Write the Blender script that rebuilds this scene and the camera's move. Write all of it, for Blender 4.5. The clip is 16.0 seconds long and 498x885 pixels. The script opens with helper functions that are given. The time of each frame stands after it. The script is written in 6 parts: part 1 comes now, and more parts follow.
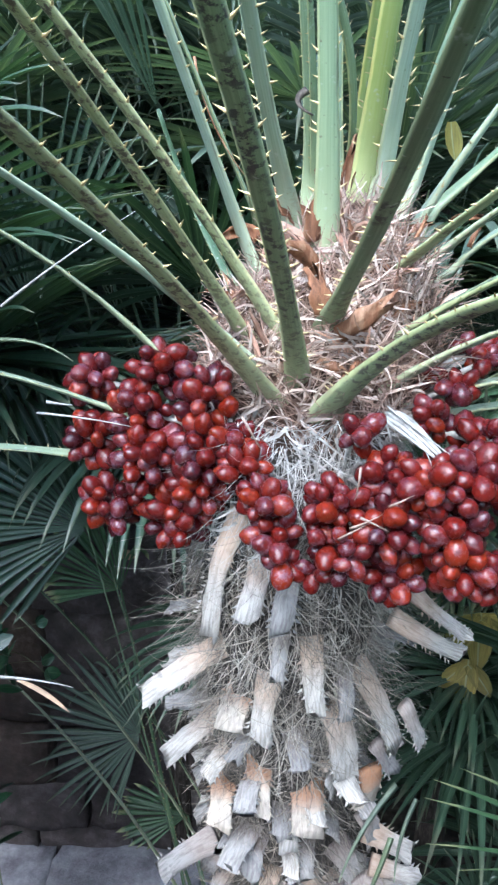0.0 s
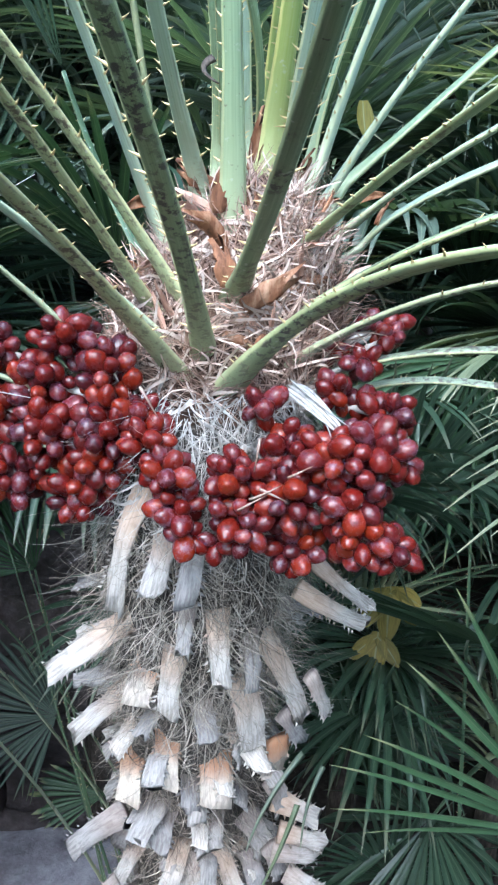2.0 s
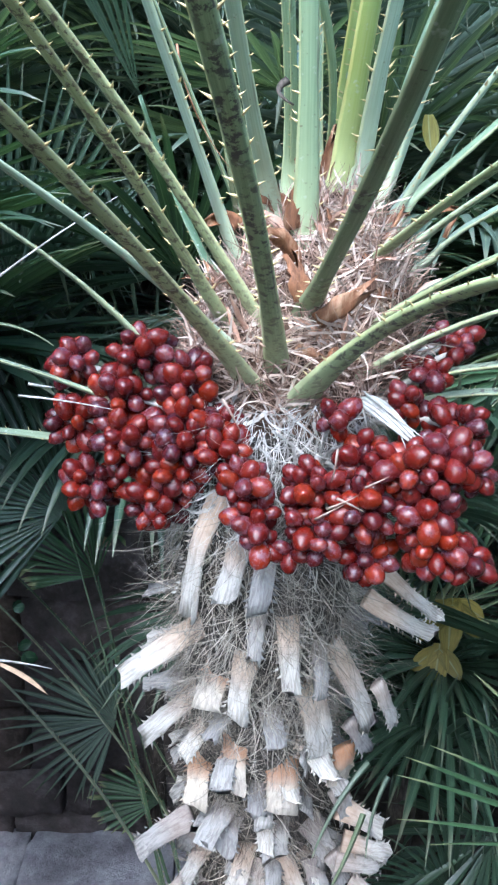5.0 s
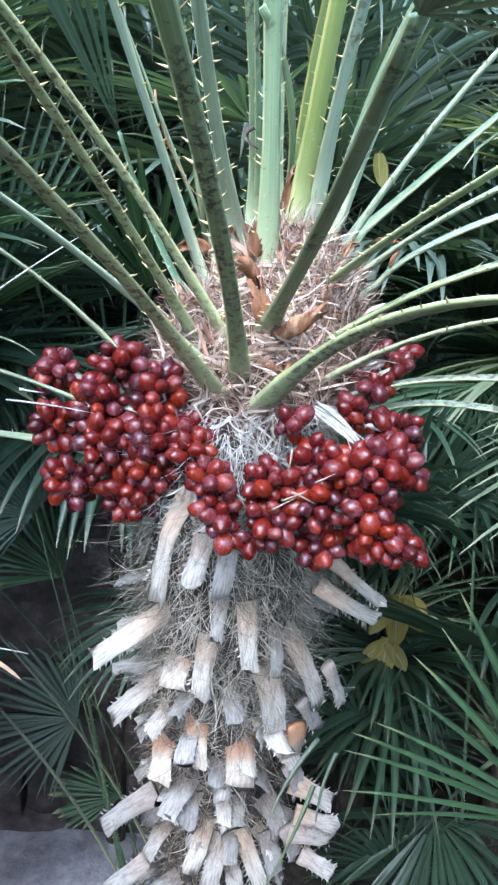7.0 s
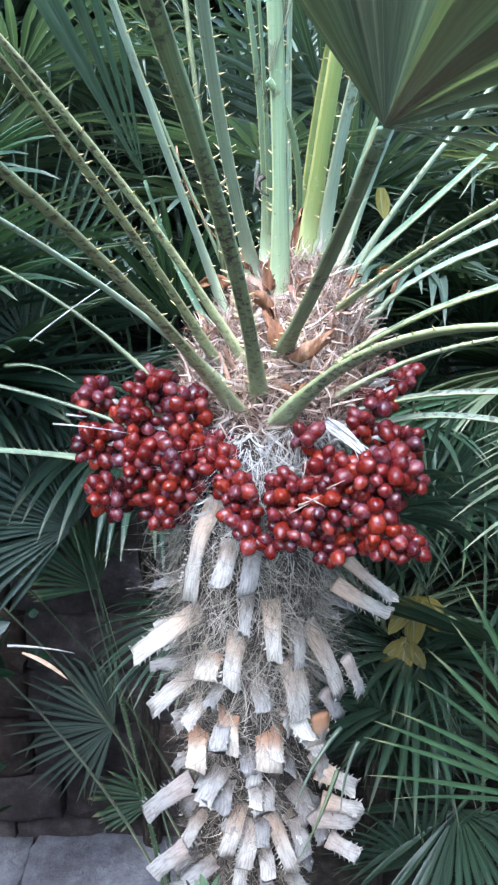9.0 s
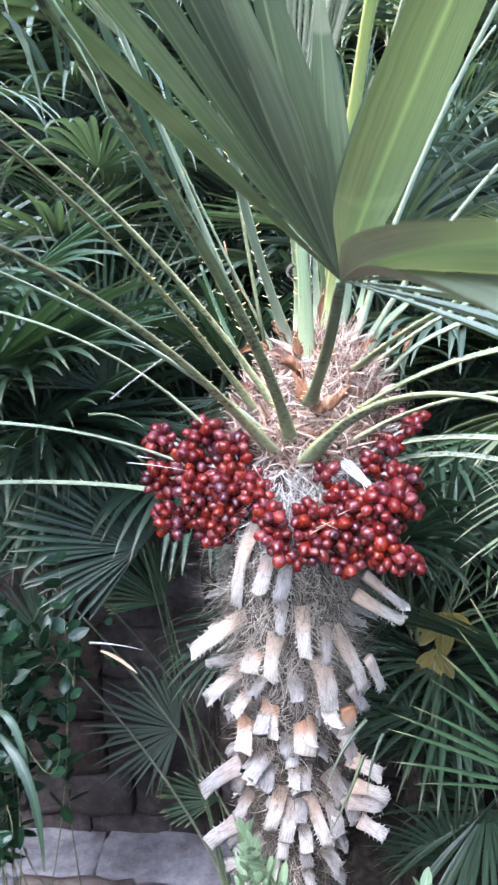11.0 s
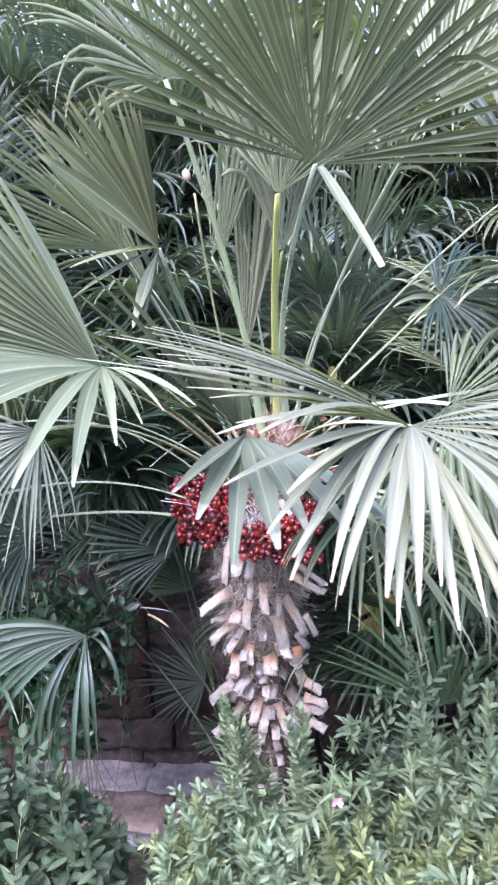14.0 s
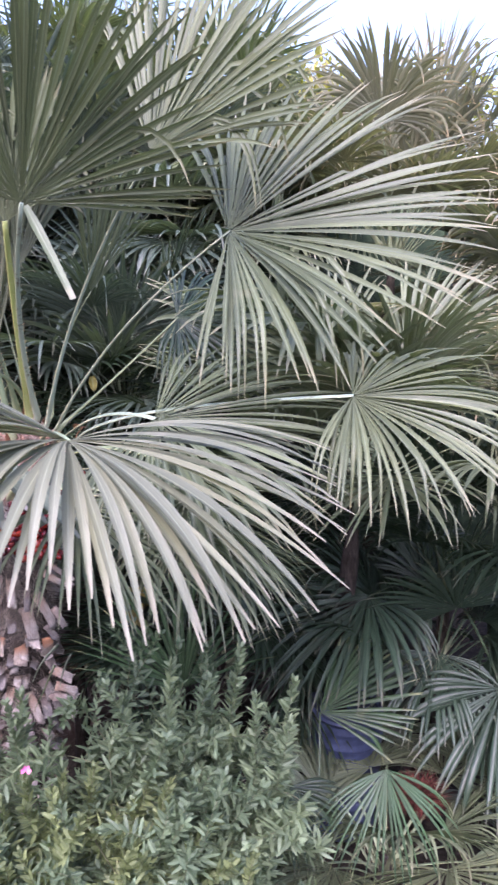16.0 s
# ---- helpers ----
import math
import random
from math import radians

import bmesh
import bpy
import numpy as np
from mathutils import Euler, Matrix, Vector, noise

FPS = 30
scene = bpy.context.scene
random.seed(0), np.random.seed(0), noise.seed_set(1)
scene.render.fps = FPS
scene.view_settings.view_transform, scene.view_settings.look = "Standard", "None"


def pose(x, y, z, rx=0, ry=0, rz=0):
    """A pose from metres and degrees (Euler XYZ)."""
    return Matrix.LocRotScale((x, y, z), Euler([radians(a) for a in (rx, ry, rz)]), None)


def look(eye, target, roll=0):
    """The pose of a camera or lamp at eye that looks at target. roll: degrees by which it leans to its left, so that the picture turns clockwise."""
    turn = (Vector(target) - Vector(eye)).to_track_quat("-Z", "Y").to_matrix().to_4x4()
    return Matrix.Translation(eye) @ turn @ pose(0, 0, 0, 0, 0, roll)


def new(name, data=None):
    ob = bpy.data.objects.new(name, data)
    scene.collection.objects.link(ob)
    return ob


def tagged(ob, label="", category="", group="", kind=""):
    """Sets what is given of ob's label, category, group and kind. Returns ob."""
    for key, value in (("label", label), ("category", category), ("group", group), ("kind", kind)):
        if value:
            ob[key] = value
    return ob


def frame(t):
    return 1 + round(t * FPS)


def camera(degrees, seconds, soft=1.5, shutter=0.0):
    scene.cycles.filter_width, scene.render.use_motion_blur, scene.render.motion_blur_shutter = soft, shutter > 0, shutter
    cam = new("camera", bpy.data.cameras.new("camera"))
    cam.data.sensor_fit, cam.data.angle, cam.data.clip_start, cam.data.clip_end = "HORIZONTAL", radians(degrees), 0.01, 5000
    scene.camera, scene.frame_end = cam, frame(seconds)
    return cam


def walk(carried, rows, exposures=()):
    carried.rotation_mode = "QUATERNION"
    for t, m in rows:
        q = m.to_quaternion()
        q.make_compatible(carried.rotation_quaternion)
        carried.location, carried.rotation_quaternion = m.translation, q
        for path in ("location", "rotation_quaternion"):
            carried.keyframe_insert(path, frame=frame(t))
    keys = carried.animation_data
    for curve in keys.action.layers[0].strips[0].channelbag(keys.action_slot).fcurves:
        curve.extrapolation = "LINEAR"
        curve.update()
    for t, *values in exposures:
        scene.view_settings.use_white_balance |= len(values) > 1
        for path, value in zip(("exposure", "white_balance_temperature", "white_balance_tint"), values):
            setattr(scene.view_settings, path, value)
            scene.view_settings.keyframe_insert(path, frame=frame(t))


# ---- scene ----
cam = camera(37.2, 16.0, 2.3, 0.25)
PATH = [
    (0, (0.134, 0.081, 1.758), (0.071, 1.998, 1.192), 0.8),
    (0.5, (0.146, 0.082, 1.753), (0.166, 1.995, 1.171), 1.8),
    (1, (0.158, 0.087, 1.749), (0.243, 1.996, 1.16), 2.2),
    (1.5, (0.16, 0.088, 1.748), (0.275, 1.993, 1.149), 2.6),
    (2, (0.159, 0.081, 1.749), (0.294, 1.981, 1.141), 2.8),
    (2.5, (0.157, 0.082, 1.748), (0.301, 1.981, 1.136), 3.0),
    (3, (0.152, 0.086, 1.746), (0.226, 1.99, 1.139), 2.3),
    (3.5, (0.144, 0.092, 1.739), (0.145, 2.001, 1.143), 1.7),
    (3.7, (0.139, 0.09, 1.739), (0.118, 1.999, 1.144), 1.9),
    (5.8, (0.128, 0.014, 1.768), (0.179, 1.928, 1.192), 2.3),
    (6, (0.127, -0.004, 1.771), (0.201, 1.911, 1.199), 2.7),
    (6.5, (0.132, -0.037, 1.781), (0.262, 1.878, 1.218), 3.3),
    (7, (0.123, -0.044, 1.775), (0.234, 1.874, 1.221), 3.4),
    (7.5, (0.116, -0.06, 1.779), (0.15, 1.864, 1.235), 1.8),
    (8, (0.119, -0.089, 1.788), (0.161, 1.838, 1.256), 1.4),
    (8.2, (0.121, -0.104, 1.793), (0.168, 1.828, 1.278), 1.4),
    (10.3, (0.12, -0.235, 1.81), (0.163, 1.695, 1.287), 1.0),
    (10.5, (0.137, -0.254, 1.815), (0.134, 1.68, 1.304), 0.7),
    (11, (0.178, -0.407, 1.891), (0.043, 1.537, 1.439), -0.2),
    (11.5, (0.208, -0.628, 1.958), (-0.09, 1.297, 1.505), -0.6),
    (12, (0.244, -0.791, 2.033), (-0.111, 1.138, 1.642), -2.4),
    (12.5, (0.246, -0.905, 2.092), (-0.023, 1.031, 1.67), -1.9),
    (13, (0.264, -1.087, 2.153), (0.075, 0.846, 1.674), -2.5),
    (13.5, (0.311, -1.208, 2.206), (0.143, 0.736, 1.769), -2.0),
    (14, (0.448, -1.33, 2.251), (0.194, 0.603, 1.807), -1.8),
    (14.2, (0.493, -1.379, 2.274), (0.246, 0.552, 1.818), -1.4),
    (14.5, (0.564, -1.456, 2.305), (0.329, 0.481, 1.868), -1.4),
    (15, (0.665, -1.513, 2.322), (0.587, 0.433, 1.869), -0.1),
    (15.5, (0.717, -1.533, 2.328), (0.748, 0.416, 1.881), 1.2),
    (16, (0.787, -1.534, 2.328), (0.947, 0.409, 1.884), 2.5),
]
walk(cam, [(t, look(eye, target, roll)) for t, eye, target, roll in PATH], [(0, 2.38, 5000, 4), (8, 2.46, 4960, 5), (10.5, 2.66, 5100, 11), (11.5, 2.75, 5250, 17), (12.5, 2.55, 5300, 23), (14, 2.45, 5400, 31), (15, 2.2, 5500, 36), (16, 1.75, 5650, 39)])

# ---------------------------------------------------------------- world and light
world = bpy.data.worlds.new("world")
scene.world = world
world.use_nodes = True
sky = world.node_tree.nodes.new("ShaderNodeTexSky")
sky.sky_type = "NISHITA"
sky.sun_disc = False
sky.sun_elevation = radians(48)
sky.sun_rotation = radians(200)
sky.air_density = 1.2
sky.dust_density = 3.0
bg = world.node_tree.nodes["Background"]
bg.inputs[1].default_value = 0.15
world.node_tree.links.new(sky.outputs[0], bg.inputs[0])
sun_data = bpy.data.lights.new("sun", "SUN")
sun_data.energy = 1.5
sun_data.angle = radians(35)
sun_data.color = (1.0, 0.98, 0.95)
sun = new("sun", sun_data)
sun.matrix_world = look((-0.8, -1.6, 5.0), (0.1, 0.7, 1.4))


# ---------------------------------------------------------------- materials
def nodes_of(name):
    m = bpy.data.materials.new(name)
    m.use_nodes = True
    nt = m.node_tree
    return m, nt, nt.nodes["Principled BSDF"]


def add(nt, kind, **kw):
    n = nt.nodes.new(kind)
    for k, v in kw.items():
        n.inputs[k].default_value = v
    return n


def ramp(nt, source, stops):
    r = nt.nodes.new("ShaderNodeValToRGB")
    el = r.color_ramp.elements
    while len(el) < len(stops):
        el.new(0.5)
    for e, (p, c) in zip(el, stops):
        e.position = p
        e.color = (*c, 1)
    nt.links.new(source, r.inputs[0])
    return r.outputs[0]


def mix(nt, fac, a, b, mode="MIX"):
    n = nt.nodes.new("ShaderNodeMix")
    n.data_type = "RGBA"
    n.blend_type = mode
    for sock, v in ((n.inputs[0], fac), (n.inputs[6], a), (n.inputs[7], b)):
        if hasattr(v, "links"):
            nt.links.new(v, sock)
        else:
            sock.default_value = v if not isinstance(v, tuple) else (*v, 1)
    return n.outputs[2]


def noise_tex(nt, scale, detail=4.0, rough=0.6, coord=None, stretch=None):
    n = add(nt, "ShaderNodeTexNoise", Scale=scale, Detail=detail, Roughness=rough)
    if coord is not None:
        if stretch:
            mp = nt.nodes.new("ShaderNodeMapping")
            mp.inputs["Scale"].default_value = stretch
            nt.links.new(coord, mp.inputs[0])
            coord = mp.outputs[0]
        nt.links.new(coord, n.inputs["Vector"])
    return n.outputs[0]


def bump(nt, bsdf, height, strength=0.3, dist=0.002):
    b = nt.nodes.new("ShaderNodeBump")
    b.inputs["Strength"].default_value = strength
    b.inputs["Distance"].default_value = dist
    nt.links.new(height, b.inputs["Height"])
    nt.links.new(b.outputs[0], bsdf.inputs["Normal"])


def coords(nt):
    return nt.nodes.new("ShaderNodeTexCoord")


def leaf_material(name, dark, light, tip, rough=0.42, translucent=0.22, tip_from=0.9, bloom=0.0, rib_pale=0.45):
    m, nt, b = nodes_of(name)
    tc = coords(nt)
    geo = nt.nodes.new("ShaderNodeNewGeometry")
    info = nt.nodes.new("ShaderNodeObjectInfo")
    streak = noise_tex(nt, 1.0, 3, 0.6, tc.outputs["UV"], (14, 2.2, 1))
    blot = noise_tex(nt, 9.0, 4, 0.6, tc.outputs["Object"])
    col = ramp(nt, streak, [(0.36, dark), (0.64, light)])
    isl = ramp(nt, geo.outputs["Random Per Island"], [(0.0, (0.6, 0.64, 0.58)), (0.7, (1.0, 1.0, 0.98)), (1.0, (1.35, 1.32, 1.35))])
    col = mix(nt, 1.0, col, isl, "MULTIPLY")
    obv = ramp(nt, info.outputs["Random"], [(0.0, (0.8, 0.86, 0.8)), (1.0, (1.15, 1.1, 1.05))])
    col = mix(nt, 1.0, col, obv, "MULTIPLY")
    col = mix(nt, ramp(nt, blot, [(0.62, (0, 0, 0)), (0.8, (0.5, 0.5, 0.5))]), col, tip)
    if bloom:
        col = mix(nt, bloom, col, (0.45, 0.46, 0.45))
    sep = nt.nodes.new("ShaderNodeSeparateXYZ")
    nt.links.new(tc.outputs["UV"], sep.inputs[0])
    # pale rib along the fold and dry tip
    rib = nt.nodes.new("ShaderNodeMath")
    rib.operation = "SUBTRACT"
    rib.inputs[1].default_value = 0.5
    nt.links.new(sep.outputs[0], rib.inputs[0])
    ab = nt.nodes.new("ShaderNodeMath")
    ab.operation = "ABSOLUTE"
    nt.links.new(rib.outputs[0], ab.inputs[0])
    col = mix(nt, ramp(nt, ab.outputs[0], [(0.0, (rib_pale, rib_pale, rib_pale)), (0.07, (0, 0, 0))]), col, (0.38, 0.42, 0.28))
    wob = nt.nodes.new("ShaderNodeMath")
    wob.operation = "MULTIPLY_ADD"
    wob.inputs[1].default_value = 0.12
    nt.links.new(geo.outputs["Random Per Island"], wob.inputs[0])
    nt.links.new(sep.outputs[1], wob.inputs[2])
    col = mix(nt, ramp(nt, wob.outputs[0], [(tip_from + 0.02, (0, 0, 0)), (tip_from + 0.13, (0.75, 0.75, 0.75))]), col, tip)
    nt.links.new(col, b.inputs["Base Color"])
    b.inputs["Roughness"].default_value = rough
    b.inputs["Specular IOR Level"].default_value = 0.45
    fine = noise_tex(nt, 1.0, 2, 0.5, tc.outputs["UV"], (60, 3, 1))
    bump(nt, b, fine, 0.25, 0.0008)
    tr = nt.nodes.new("ShaderNodeBsdfTranslucent")
    warm = mix(nt, 1.0, col, (1.1, 1.25, 0.5), "MULTIPLY")
    nt.links.new(warm, tr.inputs[0])
    ms = nt.nodes.new("ShaderNodeMixShader")
    ms.inputs[0].default_value = translucent
    nt.links.new(b.outputs[0], ms.inputs[1])
    nt.links.new(tr.outputs[0], ms.inputs[2])
    nt.links.new(ms.outputs[0], nt.nodes["Material Output"].inputs[0])
    return m


def petiole_material(name, base, edge, spot, spots):
    m, nt, b = nodes_of(name)
    tc = coords(nt)
    info = nt.nodes.new("ShaderNodeObjectInfo")
    streak = noise_tex(nt, 1.0, 4, 0.6, tc.outputs["UV"], (9, 5, 1))
    col = ramp(nt, streak, [(0.3, base), (0.75, edge)])
    obv = ramp(nt, info.outputs["Random"], [(0.0, (0.85, 0.88, 0.8)), (1.0, (1.1, 1.08, 1.1))])
    col = mix(nt, 1.0, col, obv, "MULTIPLY")
    patch = noise_tex(nt, 1.0, 5, 0.65, tc.outputs["UV"], (3.0, 24.0, 1))
    # dark blotches, gathered in places along the stalk
    blotch = noise_tex(nt, 105.0, 6, 0.7, tc.outputs["Object"])
    place = noise_tex(nt, 9.0, 2, 0.5, tc.outputs["Object"])
    near = ramp(nt, place, [(0.62 - 2.2 * spots, (0, 0, 0)), (0.72 - 2.2 * spots, (1, 1, 1))])
    dark = mix(nt, 1.0, near, ramp(nt, blotch, [(0.5, (0, 0, 0)), (0.56, (0.9, 0.9, 0.9))]), "MULTIPLY")
    col = mix(nt, dark, col, spot)
    fleck = noise_tex(nt, 130.0, 2, 0.5, tc.outputs["Object"])
    col = mix(nt, ramp(nt, fleck, [(0.66, (0, 0, 0)), (0.74, (0.5, 0.5, 0.5))]), col, (0.5, 0.52, 0.45))
    pit = noise_tex(nt, 210.0, 2, 0.5, tc.outputs["Object"])
    col = mix(nt, ramp(nt, pit, [(0.68, (0, 0, 0)), (0.75, (0.7, 0.7, 0.7))]), col, spot)
    sep = nt.nodes.new("ShaderNodeSeparateXYZ")
    nt.links.new(tc.outputs["UV"], sep.inputs[0])
    # pale yellowish margins
    wob = nt.nodes.new("ShaderNodeMath")
    wob.operation = "MULTIPLY_ADD"
    wob.inputs[1].default_value = 0.25
    nt.links.new(patch, wob.inputs[0])
    nt.links.new(sep.outputs[0], wob.inputs[2])
    margin = tuple(min(0.7, c * k + 0.05) for c, k in zip(edge, (1.3, 1.12, 0.8)))
    col = mix(nt, ramp(nt, wob.outputs[0], [(0.12, (0.8, 0.8, 0.8)), (0.3, (0, 0, 0)), (0.93, (0, 0, 0)), (1.05, (0.8, 0.8, 0.8))]), col, margin)
    # dark worn streaks beside the margins
    edge_n = noise_tex(nt, 1.0, 4, 0.6, tc.outputs["UV"], (1.5, 9, 1))
    band = ramp(nt, sep.outputs[0], [(0.06, (0, 0, 0)), (0.14, (1, 1, 1)), (0.3, (0, 0, 0))])
    worn = mix(nt, 1.0, band, ramp(nt, edge_n, [(0.48, (0, 0, 0)), (0.6, (0.8, 0.8, 0.8))]), "MULTIPLY")
    col = mix(nt, worn, col, spot)
    # pale, yellowish foot
    col = mix(nt, ramp(nt, sep.outputs[1], [(0.16, (0.65, 0.65, 0.65)), (0.3, (0, 0, 0))]), col, tuple(0.4 * c + 0.6 * e for c, e in zip(edge, (0.5, 0.5, 0.27))))
    nt.links.new(col, b.inputs["Base Color"])
    b.inputs["Roughness"].default_value = 0.5
    bump(nt, b, noise_tex(nt, 1.0, 4, 0.6, tc.outputs["UV"], (30, 12, 1)), 0.35, 0.001)
    return m


def dry_material(name, dark, mid, light, scale=60, rough=0.85, island=True, stretch=None):
    m, nt, b = nodes_of(name)
    tc = coords(nt)
    n = noise_tex(nt, scale, 5, 0.65, tc.outputs["Object"], stretch)
    col = ramp(nt, n, [(0.3, dark), (0.5, mid), (0.72, light)])
    geo = nt.nodes.new("ShaderNodeNewGeometry")
    info = nt.nodes.new("ShaderNodeObjectInfo")
    src = geo.outputs["Random Per Island"] if island else info.outputs["Random"]
    col = mix(nt, 1.0, col, ramp(nt, src, [(0.0, (0.5, 0.48, 0.46)), (0.6, (1.0, 1.0, 1.0)), (1.0, (1.35, 1.3, 1.25))]), "MULTIPLY")
    nt.links.new(col, b.inputs["Base Color"])
    b.inputs["Roughness"].default_value = rough
    b.inputs["Specular IOR Level"].default_value = 0.25
    bump(nt, b, noise_tex(nt, scale * 3, 4, 0.6, tc.outputs["Object"], stretch), 0.5, 0.001)
    return m


def stub_material(name, grey, pale, orange, amount):
    """Old leaf base: weathered pale wood, orange next to the trunk, darker cut end."""
    m, nt, b = nodes_of(name)
    tc = coords(nt)
    sep = nt.nodes.new("ShaderNodeSeparateXYZ")
    nt.links.new(tc.outputs["UV"], sep.inputs[0])
    info = nt.nodes.new("ShaderNodeObjectInfo")
    grain = noise_tex(nt, 1.0, 6, 0.75, tc.outputs["UV"], (14, 3, 1))
    col = ramp(nt, grain, [(0.3, grey), (0.56, pale)])
    blot = noise_tex(nt, 70.0, 4, 0.6, tc.outputs["Object"])
    col = mix(nt, ramp(nt, blot, [(0.55, (0, 0, 0)), (0.75, (0.6, 0.6, 0.6))]), col, grey)
    wob = nt.nodes.new("ShaderNodeMath")
    wob.operation = "MULTIPLY_ADD"
    wob.inputs[1].default_value = 0.25
    nt.links.new(blot, wob.inputs[0])
    nt.links.new(sep.outputs[1], wob.inputs[2])
    a = amount
    col = mix(nt, ramp(nt, wob.outputs[0], [(0.25, (a, a, a)), (0.42, (0.9 * a, 0.9 * a, 0.9 * a)), (0.72, (0, 0, 0))]), col, orange)
    col = mix(nt, ramp(nt, wob.outputs[0], [(1.0, (0, 0, 0)), (1.1, (0.45, 0.45, 0.45))]), col, (0.16, 0.15, 0.16))
    col = mix(nt, 1.0, col, ramp(nt, info.outputs["Random"], [(0.0, (0.72, 0.72, 0.74)), (1.0, (1.1, 1.08, 1.05))]), "MULTIPLY")
    nt.links.new(col, b.inputs["Base Color"])
    b.inputs["Roughness"].default_value = 0.8
    b.inputs["Specular IOR Level"].default_value = 0.25
    bump(nt, b, grain, 0.9, 0.002)
    return m


def berry_material():
    m, nt, b = nodes_of("berry_skin")
    tc = coords(nt)
    info = nt.nodes.new("ShaderNodeObjectInfo")
    col = ramp(nt, info.outputs["Random"], [(0.0, (0.045, 0.005, 0.007)), (0.3, (0.095, 0.007, 0.006)),
                                             (0.7, (0.12, 0.008, 0.004)), (1.0, (0.2, 0.019, 0.004))])
    n1 = noise_tex(nt, 1.4, 3, 0.55, tc.outputs["Object"])
    col = mix(nt, ramp(nt, n1, [(0.5, (0, 0, 0)), (0.72, (0.7, 0.7, 0.7))]), col, (0.04, 0.008, 0.014))
    # greyish purple bloom, on some of the berries only
    n2 = noise_tex(nt, 3.2, 5, 0.7, tc.outputs["Object"])
    some = nt.nodes.new("ShaderNodeMath")
    some.operation = "FRACT"
    seven = nt.nodes.new("ShaderNodeMath")
    seven.operation = "MULTIPLY"
    seven.inputs[1].default_value = 7.0
    nt.links.new(info.outputs["Random"], seven.inputs[0])
    nt.links.new(seven.outputs[0], some.inputs[0])
    bl = mix(nt, 1.0, ramp(nt, n2, [(0.42, (0, 0, 0)), (0.72, (0.62, 0.62, 0.62))]), ramp(nt, some.outputs[0], [(0.45, (0.05, 0.05, 0.05)), (0.9, (1, 1, 1))]), "MULTIPLY")
    col = mix(nt, bl, col, (0.17, 0.11, 0.15))
    n3 = noise_tex(nt, 11.0, 2, 0.5, tc.outputs["Object"])
    col = mix(nt, ramp(nt, n3, [(0.69, (0, 0, 0)), (0.73, (0.8, 0.8, 0.8))]), col, (0.02, 0.012, 0.01))
    nt.links.new(col, b.inputs["Base Color"])
    r = ramp(nt, n2, [(0.4, (0.15, 0.15, 0.15)), (0.7, (0.42, 0.42, 0.42))])
    nt.links.new(r, b.inputs["Roughness"])
    b.inputs["Specular IOR Level"].default_value = 0.38
    b.inputs["Coat Weight"].default_value = 0.08
    b.inputs["Coat Roughness"].default_value = 0.1
    b.inputs["Subsurface Weight"].default_value = 0.25
    b.inputs["Subsurface Radius"].default_value = (1.0, 0.15, 0.05)
    b.inputs["Subsurface Scale"].default_value = 0.005
    bump(nt, b, noise_tex(nt, 4.5, 4, 0.6, tc.outputs["Object"]), 0.12, 0.03)
    return m


def stone_material(name, dark, mid, light):
    m, nt, b = nodes_of(name)
    tc = coords(nt)
    info = nt.nodes.new("ShaderNodeObjectInfo")
    n = noise_tex(nt, 9.0, 10, 0.74, tc.outputs["Object"])
    col = ramp(nt, n, [(0.3, dark), (0.5, mid), (0.7, light)])
    tint = ramp(nt, info.outputs["Random"], [(0.0, (0.75, 0.62, 0.5)), (0.4, (1, 1, 1.04)), (0.7, (0.8, 0.8, 0.86)), (1.0, (1.2, 0.98, 0.76))])
    col = mix(nt, 1.0, col, tint, "MULTIPLY")
    nt.links.new(col, b.inputs["Base Color"])
    b.inputs["Roughness"].default_value = 0.85
    bump(nt, b, noise_tex(nt, 22.0, 9, 0.75, tc.outputs["Object"]), 1.0, 0.02)
    return m


def plain_material(name, color, rough=0.5, scale=40, var=0.25, spec=0.4):
    m, nt, b = nodes_of(name)
    tc = coords(nt)
    n = noise_tex(nt, scale, 4, 0.6, tc.outputs["Object"])
    lo = tuple(c * (1 - var) for c in color)
    hi = tuple(min(1, c * (1 + var)) for c in color)
    nt.links.new(ramp(nt, n, [(0.3, lo), (0.7, hi)]), b.inputs["Base Color"])
    b.inputs["Roughness"].default_value = rough
    b.inputs["Specular IOR Level"].default_value = spec
    bump(nt, b, n, 0.2, 0.001)
    return m


M_LEAF = leaf_material("fan_leaf", (0.088, 0.115, 0.05), (0.19, 0.222, 0.115), (0.34, 0.32, 0.21), 0.42, bloom=0.07, rib_pale=0.65)
M_LEAF_MID = leaf_material("fan_leaf_olive", (0.065, 0.085, 0.035), (0.14, 0.165, 0.075), (0.26, 0.24, 0.14), 0.4, bloom=0.05, rib_pale=0.6)
M_LEAF_PALE = leaf_material("fan_leaf_glaucous", (0.1, 0.11, 0.055), (0.18, 0.19, 0.105), (0.34, 0.31, 0.22), 0.42, bloom=0.13, rib_pale=0.6)
M_LEAF_TORN = leaf_material("fan_leaf_torn", (0.075, 0.1, 0.055), (0.155, 0.19, 0.125), (0.36, 0.36, 0.28), 0.36, bloom=0.12, rib_pale=0.7, tip_from=0.97)
# grey-green leaf with half shade put into its colour
M_LEAF_GREY = leaf_material("fan_leaf_grey_half_shade", (0.040, 0.067, 0.046), (0.095, 0.133, 0.102), (0.18, 0.185, 0.13), 0.42, bloom=0.05)
